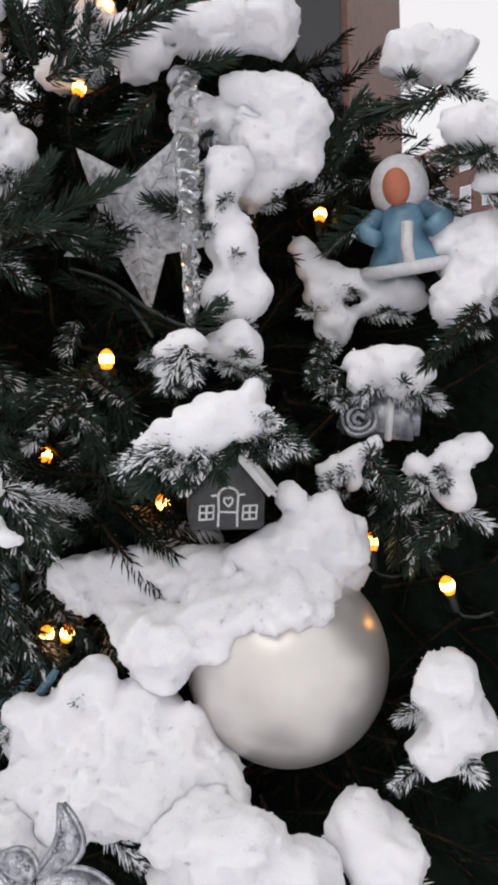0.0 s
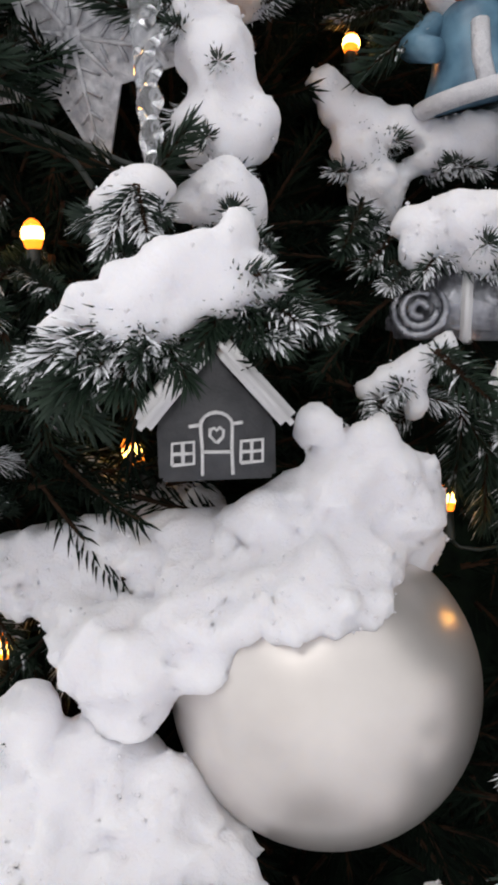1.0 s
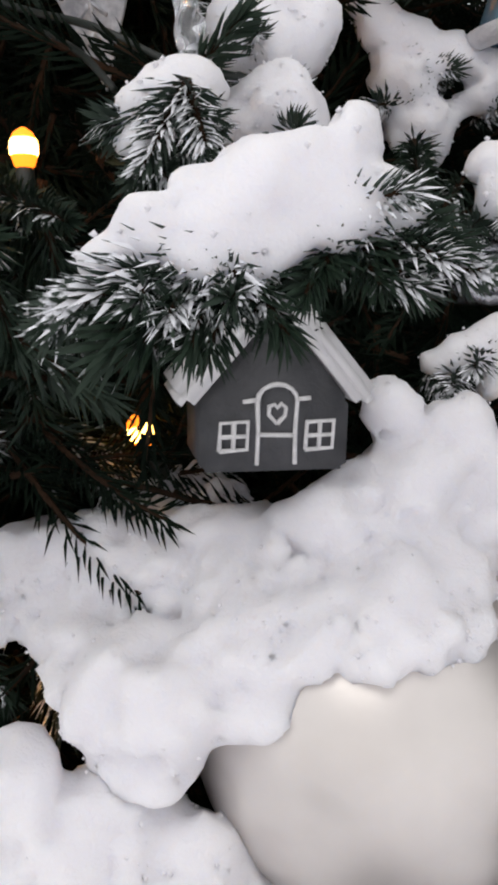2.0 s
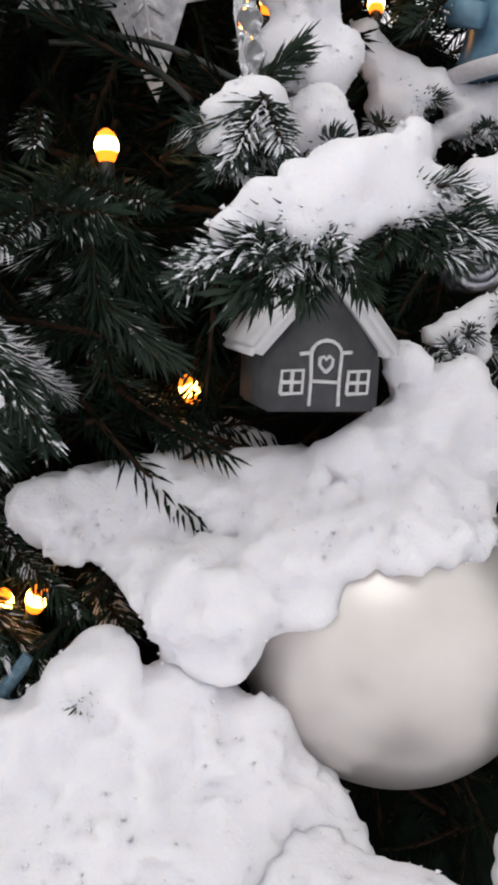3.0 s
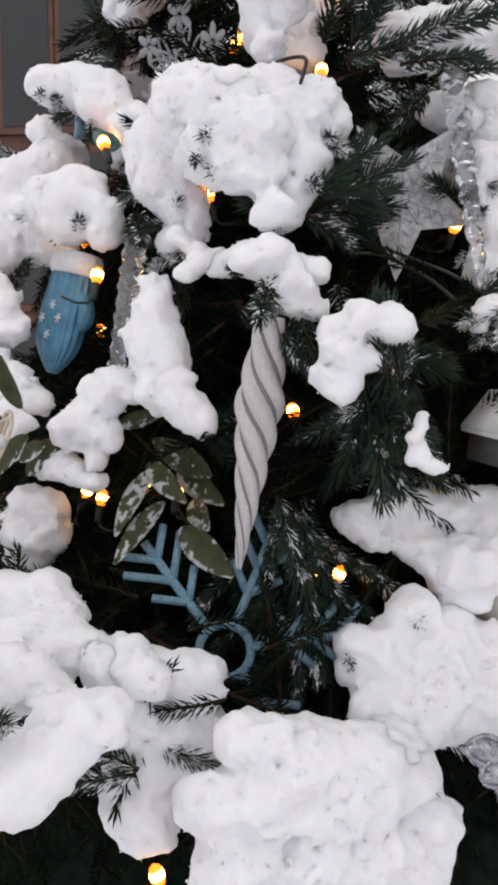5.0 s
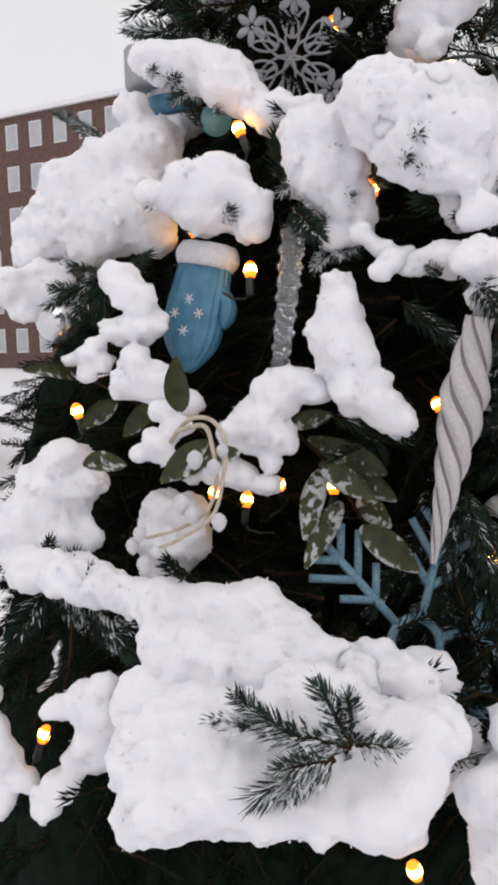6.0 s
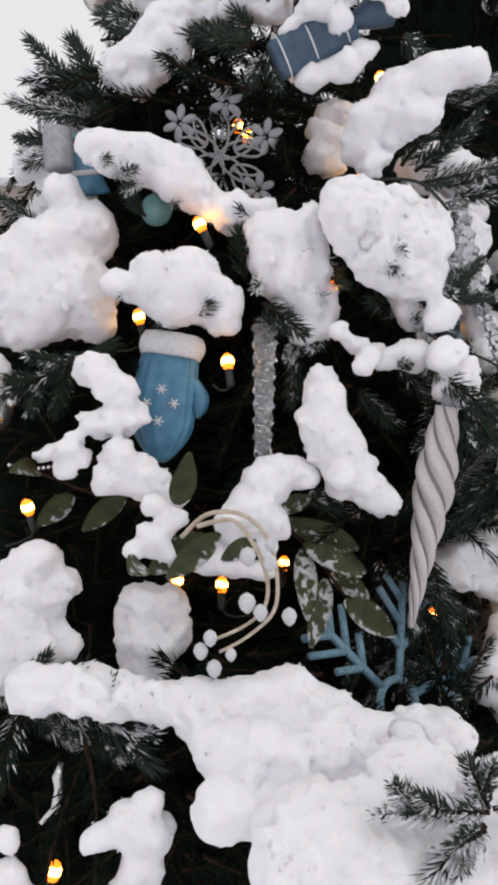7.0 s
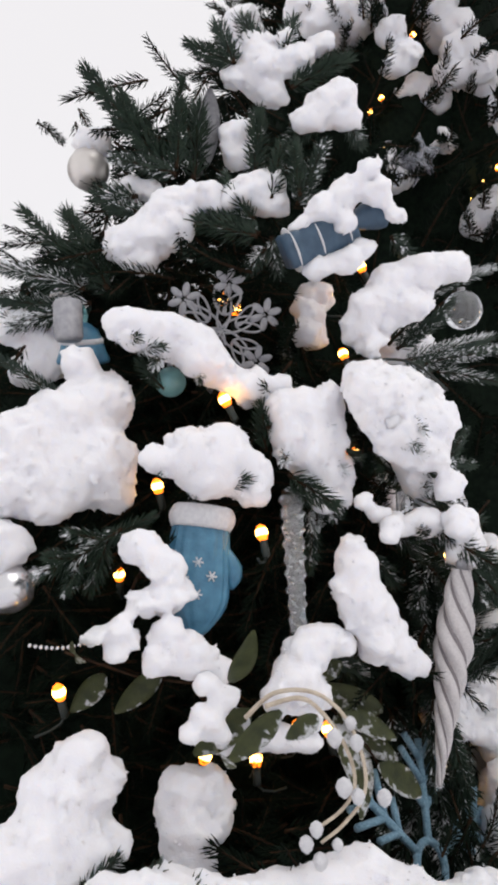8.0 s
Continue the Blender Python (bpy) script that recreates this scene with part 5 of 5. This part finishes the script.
part("plate", flat_star(Matrix(), 6, 0.062, 0.036, 0.008), SMOKE, tag, smooth=False)


def leaf(base, tip, width, mat=LEAF, curl=0.15):
    """One leaf blade with a midrib fold, from base to tip."""
    a, b = Vector(base), Vector(tip)
    m, n = along(a, b, (-0.9, 0.2, 1.75))
    bm = bmesh.new()
    rows = []
    for i in range(11):
        u = i / 10
        w = width * (math.sin(math.pi * (0.04 + 0.93 * u ** 0.85)) ** 0.8)
        z = n * u
        d = curl * n * (u - 0.5) ** 2
        rows.append([bm.verts.new((-w, -0.25 * w + d, z)), bm.verts.new((-w * 0.5, -0.08 * w + d, z)), bm.verts.new((0, 0.08 * w + d, z)), bm.verts.new((w * 0.5, -0.08 * w + d, z)), bm.verts.new((w, -0.25 * w + d, z))])
    for x, y in zip(rows, rows[1:]):
        for k in range(4):
            bm.faces.new((x[k], x[k + 1], y[k + 1], y[k]))
    bmesh.ops.solidify(bm, geom=bm.faces[:], thickness=0.0008)
    return bm, m


def sprig(label, leaves, stem):
    ob = thing("leaf_sprig", label, "leaf sprig", Matrix.Translation(stem[0]))
    inv = Matrix.Translation(-Vector(stem[0]))
    for base, tip, w in leaves:
        bm, m = leaf(base, tip, w)
        o = part("leaf", bm, LEAF, ob)
        o.matrix_local = inv @ m
    bm = bmesh.new()
    tube_into(bm, [inv @ Vector(p) for p in stem], 0.0014, 6)
    part("stem", bm, BARK, ob)
    return ob


sprig("olive-green artificial leaves dusted with snow", [
    ((-0.308, 0.815, 1.395), (-0.346, 0.786, 1.340), 0.011), ((-0.301, 0.794, 1.367), (-0.348, 0.782, 1.316), 0.011), ((-0.289, 0.781, 1.344), (-0.249, 0.750, 1.304), 0.014), ((-0.283, 0.819, 1.392), (-0.249, 0.780, 1.363), 0.012),
    ((-0.273, 0.807, 1.364), (-0.266, 0.768, 1.343), 0.011), ((-0.336, 0.825, 1.434), (-0.298, 0.809, 1.443), 0.009), ((-0.313, 0.811, 1.400), (-0.288, 0.762, 1.370), 0.011), ((-0.194, 0.812, 1.374), (-0.162, 0.819, 1.381), 0.012), ((-0.261, 0.781, 1.389), (-0.302, 0.846, 1.419), 0.013)],
    [(-0.319, 0.837, 1.425), (-0.289, 0.824, 1.392), (-0.288, 0.792, 1.360), (-0.277, 0.785, 1.339)])
sprig("olive-green artificial leaves capped with snow", [
    ((-0.422, 0.869, 1.447), (-0.438, 0.838, 1.496), 0.0115), ((-0.454, 1.012, 1.479), (-0.535, 0.944, 1.489), 0.010),
    ((-0.434, 0.992, 1.452), (-0.467, 1.007, 1.426), 0.011), ((-0.407, 0.948, 1.453), (-0.432, 0.985, 1.417), 0.011), ((-0.524, 0.824, 1.416), (-0.476, 0.859, 1.410), 0.011), ((-0.388, 0.868, 1.416), (-0.419, 0.912, 1.382), 0.014), ((-0.417, 0.826, 1.426), (-0.445, 0.864, 1.388), 0.011), ((-0.403, 0.798, 1.420), (-0.424, 0.820, 1.405), 0.009)],
    [(-0.452, 1.024, 1.475), (-0.414, 0.973, 1.447), (-0.394, 0.917, 1.438), (-0.382, 0.873, 1.415)])

# ---- berry wreath ----
wreath = thing("berry_twig", "curled cream twig with white berries below the leaves", "twig", Matrix.Translation((-0.438, 0.826, 1.442)))
inv = Matrix.Translation(-wreath.matrix_world.translation)
for arc in (((-0.440, 0.849, 1.425), (-0.434, 0.825, 1.445), (-0.429, 0.793, 1.447), (-0.431, 0.767, 1.432), (-0.443, 0.749, 1.407), (-0.455, 0.744, 1.381), (-0.476, 0.754, 1.365), (-0.493, 0.767, 1.356)),
            ((-0.441, 0.830, 1.436), (-0.432, 0.801, 1.442), (-0.437, 0.777, 1.428), (-0.443, 0.759, 1.404), (-0.455, 0.752, 1.384), (-0.473, 0.758, 1.372), (-0.496, 0.773, 1.364))):
    bm = bmesh.new()
    run = bend([inv @ Vector(p) for p in arc])
    tube_into(bm, run, [0.0021 - 0.0009 * k / len(run) for k in range(len(run))], 8)
    part("stem", bm, STEM, wreath)
for p, r in (((-0.458, 0.728, 1.380), 0.0058), ((-0.476, 0.753, 1.391), 0.0066), ((-0.472, 0.744, 1.384), 0.0055), ((-0.507, 0.773, 1.360), 0.0055), ((-0.502, 0.765, 1.347), 0.0058), ((-0.497, 0.753, 1.358), 0.0042), ((-0.458, 0.765, 1.421), 0.0065), ((-0.450, 0.750, 1.416), 0.0058), ((-0.504, 0.766, 1.370), 0.0052), ((-0.438, 0.758, 1.427), 0.0048)):
    part("berry", lathe_into(bmesh.new(), [(0.001, -1.25 * r), (r * 0.7, -0.8 * r), (r, 0), (r * 0.75, 0.7 * r), (0.001, 1.1 * r)], 14, inv @ Matrix.Translation(p)), FUR, wreath, "white berry")
snow("curved shelf of snow behind the berry twig", [(-0.399, 0.894, 1.387, 0.010), (-0.391, 0.862, 1.389, 0.013), (-0.373, 0.845, 1.385, 0.013), (-0.358, 0.824, 1.382, 0.012), (-0.381, 0.858, 1.401, 0.010)], needles=False)


# ---- the hooded figure and the silver rose ----
def figure(m):
    """A small hooded figure, one plain mesh."""
    bm = bmesh.new()
    bmesh.ops.create_uvsphere(bm, u_segments=32, v_segments=20, radius=0.0215, matrix=Matrix.Translation((0, 0.004, 0.062)) @ Matrix.Diagonal((1, 0.85, 1.1, 1)))
    lathe_into(bm, [(0.031, 0), (0.033, 0.003), (0.031, 0.008), (0.025, 0.02), (0.021, 0.032), (0.017, 0.043), (0.012, 0.05)], 28)
    n0 = len(bm.faces)
    bmesh.ops.create_uvsphere(bm, u_segments=20, v_segments=14, radius=0.0115, matrix=Matrix.Translation((-0.001, -0.0105, 0.062)) @ Matrix.Diagonal((0.9, 0.65, 1.2, 1)))
    n1 = len(bm.faces)
    tube_into(bm, [(0.033 * math.cos(math.tau * k / 24), 0.033 * math.sin(math.tau * k / 24), 0.004) for k in range(25)], 0.005, 8)
    tube_into(bm, [(0.004, -0.021, 0.036), (0.002, -0.026, 0.02), (0.003, -0.032, 0.004)], 0.0045, 8)
    for s in (-1, 1):
        tube_into(bm, [(s * 0.017, -0.004, 0.044), (s * 0.029, -0.016, 0.034), (s * 0.018, -0.026, 0.028)], [0.007, 0.008, 0.006], 10)
    bm.faces.ensure_lookup_table()
    ob = part("figurine", bm, FUR)
    ob.data.materials.append(SATIN)
    ob.data.materials.append(FACE)
    hood = 32 * 20
    for i, p in enumerate(ob.data.polygons):
        p.material_index = 0 if i < hood else (1 if i < n0 else (2 if i < n1 else (0 if p.center.z < 0.0105 or abs(p.center.x) < 0.009 else 1)))
    ob.matrix_world = m
    return tagged(ob, "small hooded figure in pale blue satin coat with white trim", "figurine")


figure(facing((0.162, 0.855, 1.627), (0.0, 0.1, 1.5), -6) @ pose(0, 0, -0.028) @ Matrix.Scale(1.22, 4))
rose = thing("rose_ornament", "silvery moulded rose on a gift box under a snow cap", "ornament", facing((0.128, 0.791, 1.474), (0.0, 0.1, 1.5), 6) @ Matrix.Scale(1.2, 4))
bm = bmesh.new()
bmesh.ops.create_cube(bm, size=1, matrix=Matrix.Diagonal((0.058, 0.03, 0.034, 1)))
bmesh.ops.bevel(bm, geom=bm.edges[:], offset=0.004, segments=3, affect="EDGES")
part("box", bm, SMOKE, rose)
for k in range(3):
    bm = bmesh.new()
    r = 0.0035 + 0.0042 * k
    tube_into(bm, [(-0.013 + r * math.cos(g), -0.018 + 0.0015 * k, -0.004 + r * math.sin(g)) for g in [k + math.tau * 0.85 * j / 14 for j in range(15)]], [0.0016 + 0.001 * math.sin(math.pi * j / 14) for j in range(15)], 8)
    part("petal", bm, SMOKE, rose)
bm = bmesh.new()
bmesh.ops.create_cube(bm, size=1, matrix=Matrix.Translation((0.008, 0, 0)) @ Matrix.Diagonal((0.005, 0.0325, 0.0365, 1)))
bmesh.ops.bevel(bm, geom=bm.edges[:], offset=0.001, segments=2, affect="EDGES")
part("ribbon", bm, GLAZE, rose)
feather = thing("feather_ornament", "silver-grey pointed leaf ornament among the top boughs", "ornament", Matrix.Translation((-0.221, 0.983, 1.993)))
bm, m = leaf((-0.221, 0.983, 1.993), (-0.194, 0.970, 2.115), 0.0165, curl=0.3)
o = part("blade", bm, SILVER, feather)
o.matrix_local = Matrix.Translation(-feather.matrix_world.translation) @ m
can = thing("lantern_ornament", "pale grey cylinder ornament under snow", "ornament", Matrix.Translation((-0.363, 1.074, 1.783)))
part("body", lathe_into(bmesh.new(), [(0.013, 0), (0.0155, 0.004), (0.0155, 0.04), (0.013, 0.044), (0.004, 0.046)], 24), SILVER, can)
hook = thing("silver_ribbon", "curled silver ribbon hanging in the shade", "ribbon", Matrix.Translation((-0.526, 0.919, 1.227)))
bm = bmesh.new()
tube_into(bm, [(0.004, 0, 0.016), (-0.002, -0.002, 0.006), (0.001, 0, -0.006), (-0.008, -0.004, -0.018), (-0.02, 0, -0.026)], [0.003, 0.0045, 0.0045, 0.004, 0.002], 10)
part("band", bm, CHROME, hook)
chain = thing("bead_chain", "strand of tiny silver beads across the boughs", "garland", Matrix.Translation((-0.453, 1.061, 1.480)))
inv = Matrix.Translation(-chain.matrix_world.translation)
a, b = inv @ Vector((-0.454, 1.062, 1.480)), inv @ Vector((-0.427, 1.013, 1.480))
for k in range(12):
    u = k / 11
    part("bead", sphere_into(bmesh.new(), a.lerp(b, u) + Vector((0, 0, -0.004 * math.sin(math.pi * u))), 0.0022, 12), CHROME, chain)

# ---- the taller tree behind ----
back = Vector((1.246, 1.067, 2.882))
tall = thing("christmas_tree", "tall dark spruce with snow and warm lights standing behind", "tree", pose(back.x, back.y, 0))
bm = bmesh.new()
tube_into(bm, [(0, 0, 0), (0, 0, 2), (0, 0, 4.1)], [0.08, 0.05, 0.01], 12)
part("trunk", bm, BARK, tall)
wide = lambda z: 0.14 + 0.27 * max(0.0, 4.1 - z)
fill = []
for i in range(1300):
    z = rng.uniform(1.5, 3.9)
    a = math.pi + rng.uniform(-1.7, 1.7)
    r = wide(z) * rng.uniform(0.7, 1.02)
    out = Vector((math.cos(a), math.sin(a), 0))
    fill.append(aim(out * r + Vector((0, 0, z)), out + Vector((rng.uniform(-0.6, 0.6), rng.uniform(-0.6, 0.6), rng.uniform(-0.5, 0.5))), rng.uniform(0, 360), rng.uniform(1.0, 1.6)))
# These twigs take the shade-darkened needle colour too.
stuff_of_twigs("outer_foliage", fill, SPARSE, tall, (NEEDLE_SHADED, BARK))
# Added solid core again, its colour standing in for deep shade.
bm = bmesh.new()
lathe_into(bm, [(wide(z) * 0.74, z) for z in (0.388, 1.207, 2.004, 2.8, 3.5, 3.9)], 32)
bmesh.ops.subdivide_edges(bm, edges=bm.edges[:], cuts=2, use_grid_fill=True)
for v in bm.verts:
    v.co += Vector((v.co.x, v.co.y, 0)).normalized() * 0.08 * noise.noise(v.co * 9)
part("shade_core", bm, NEEDLE_SHADED, tall)
BACK = "white snow on the boughs of the tree behind"
snow(BACK, [(0.806, 1.089, 2.759, 0.071), (0.817, 1.048, 2.782, 0.059), (0.784, 1.114, 2.712, 0.047)], 0.007, 0.012, 0.006, False)
snow(BACK, [(0.875, 0.948, 2.560, 0.055), (0.889, 0.910, 2.547, 0.047)], 0.007, 0.012, 0.006, False)
snow(BACK, [(0.916, 0.850, 2.718, 0.066), (0.893, 0.884, 2.773, 0.059), (0.933, 0.817, 2.631, 0.059), (0.939, 0.801, 2.586, 0.051)], 0.007, 0.012, 0.006, False)
snow(BACK, [(1.007, 0.783, 2.494, 0.061), (0.982, 0.803, 2.548, 0.040)], 0.007, 0.012, 0.006, False)
snow(BACK, [(0.815, 0.864, 2.403, 0.028), (0.807, 0.868, 2.428, 0.019)], 0.005, 0.008, 0.005, False)
snow(BACK, [(0.730, 0.969, 2.306, 0.037), (0.714, 0.992, 2.301, 0.025)], 0.005, 0.008, 0.005, False)
snow(BACK, [(0.835, 0.776, 2.223, 0.055), (0.811, 0.813, 2.197, 0.040), (0.824, 0.766, 2.258, 0.033)], 0.006, 0.01, 0.005, False)
snow(BACK, [(0.654, 1.297, 2.727, 0.050), (0.660, 1.280, 2.690, 0.041), (0.703, 1.190, 2.637, 0.039)], 0.006, 0.01, 0.005, False)
snow(BACK, [(0.840, 0.816, 2.620, 0.059), (0.851, 0.781, 2.583, 0.049), (0.821, 0.842, 2.557, 0.041)], 0.006, 0.01, 0.005, False)
snow(BACK, [(0.714, 0.958, 2.645, 0.040), (0.729, 0.925, 2.596, 0.034), (0.716, 0.950, 2.564, 0.026)], 0.006, 0.01, 0.005, False)
snow(BACK, [(0.645, 1.110, 2.681, 0.045), (0.623, 1.141, 2.705, 0.034), (0.658, 1.071, 2.702, 0.040)], 0.006, 0.01, 0.005, False)
for place in ((0.699, 1.124, 2.698), (0.766, 0.996, 2.517), (0.869, 0.782, 2.357), (0.879, 0.761, 2.336), (0.869, 0.788, 2.305), (0.856, 0.824, 2.267), (0.754, 1.028, 2.485), (0.787, 0.925, 2.662), (0.887, 0.762, 2.210)):
    copy_thing(first, Matrix.Translation(place) @ pose(0, 0, 0, rng.uniform(-40, 40), rng.uniform(-40, 40), 0))


# ---- buildings round the square ----
def block(name, label, a, b, depth, height, mat, storeys, bays, pane, win=(0.42, 0.55), lift=0.6):
    """A house front from a to b on the ground, with framed windows set into it."""
    a, b = Vector((a[0], a[1], 0)), Vector((b[0], b[1], 0))
    x = (b - a).normalized()
    n = Vector((-x.y, x.x, 0))
    w = (b - a).length
    m = Matrix.Translation(a) @ Matrix((x, n, Vector((0, 0, 1)))).transposed().to_4x4()
    ob = thing(name, label, "building", m)

    def slab(x0, x1, y0, y1, z0, z1):
        bm = bmesh.new()
        bmesh.ops.create_cube(bm, size=1, matrix=Matrix.Translation(((x0 + x1) / 2, (y0 + y1) / 2, (z0 + z1) / 2)) @ Matrix.Diagonal((x1 - x0, y1 - y0, z1 - z0, 1)))
        return bm

    part("wall", slab(0, w, 0, depth, 0, height), mat, ob, smooth=False)
    part("roof", slab(-0.3, w + 0.3, -0.3, depth + 0.3, height, height + 0.35), SNOW if name != "tower" else STONE, ob, smooth=False)
    sh, bw = (height - lift) / storeys, w / max(bays, 1)
    for i in range(storeys):
        for k in range(bays):
            cx, cz = (k + 0.5) * bw, lift + (i + 0.5) * sh
            ww, hh = bw * win[0] / 2, sh * win[1] / 2
            f = part("window", slab(cx - ww - 0.08, cx + ww + 0.08, -0.06, 0.02, cz - hh - 0.08, cz + hh + 0.08), GLAZE if pane is PANE else TIMBER, ob, smooth=False)
            part("pane", slab(cx - ww, cx + ww, -0.075, -0.062, cz - hh, cz + hh), pane, f, smooth=False)
    return ob


block("brick_building", "red-brown brick building with rows of pale windows", (7.056, 75.545, 7.676), (24.425, 48.017, 6.062), 12, 18.6, BRICK, 6, 14, PANE)
block("tower", "tall grey-green rendered building edge", (12.866, 28.559, 4.175), (14.154, 27.496, 4.132), 8, 22, RENDERED, 1, 0, PANE)
block("beige_building", "low beige plastered house with snowy roof", (21.960, 35.566, 5.890), (24.456, 32.901, 5.787), 8, 11.5, BEIGE, 3, 3, PANE)
block("stone_building", "grey stone-clad building behind the tree", (16.292, 21.874, 5.167), (17.196, 20.647, 5.117), 8, 11.5, STONE, 4, 2, PANE)
block("shop_front", "dark shop front with red-brown timber window bars", (-1.690, 10.139, 2.510), (0.772, 9.308, 2.508), 3, 8.0, TIMBER, 4, 4, PANE_DARK, (0.8, 0.85), 0.2)
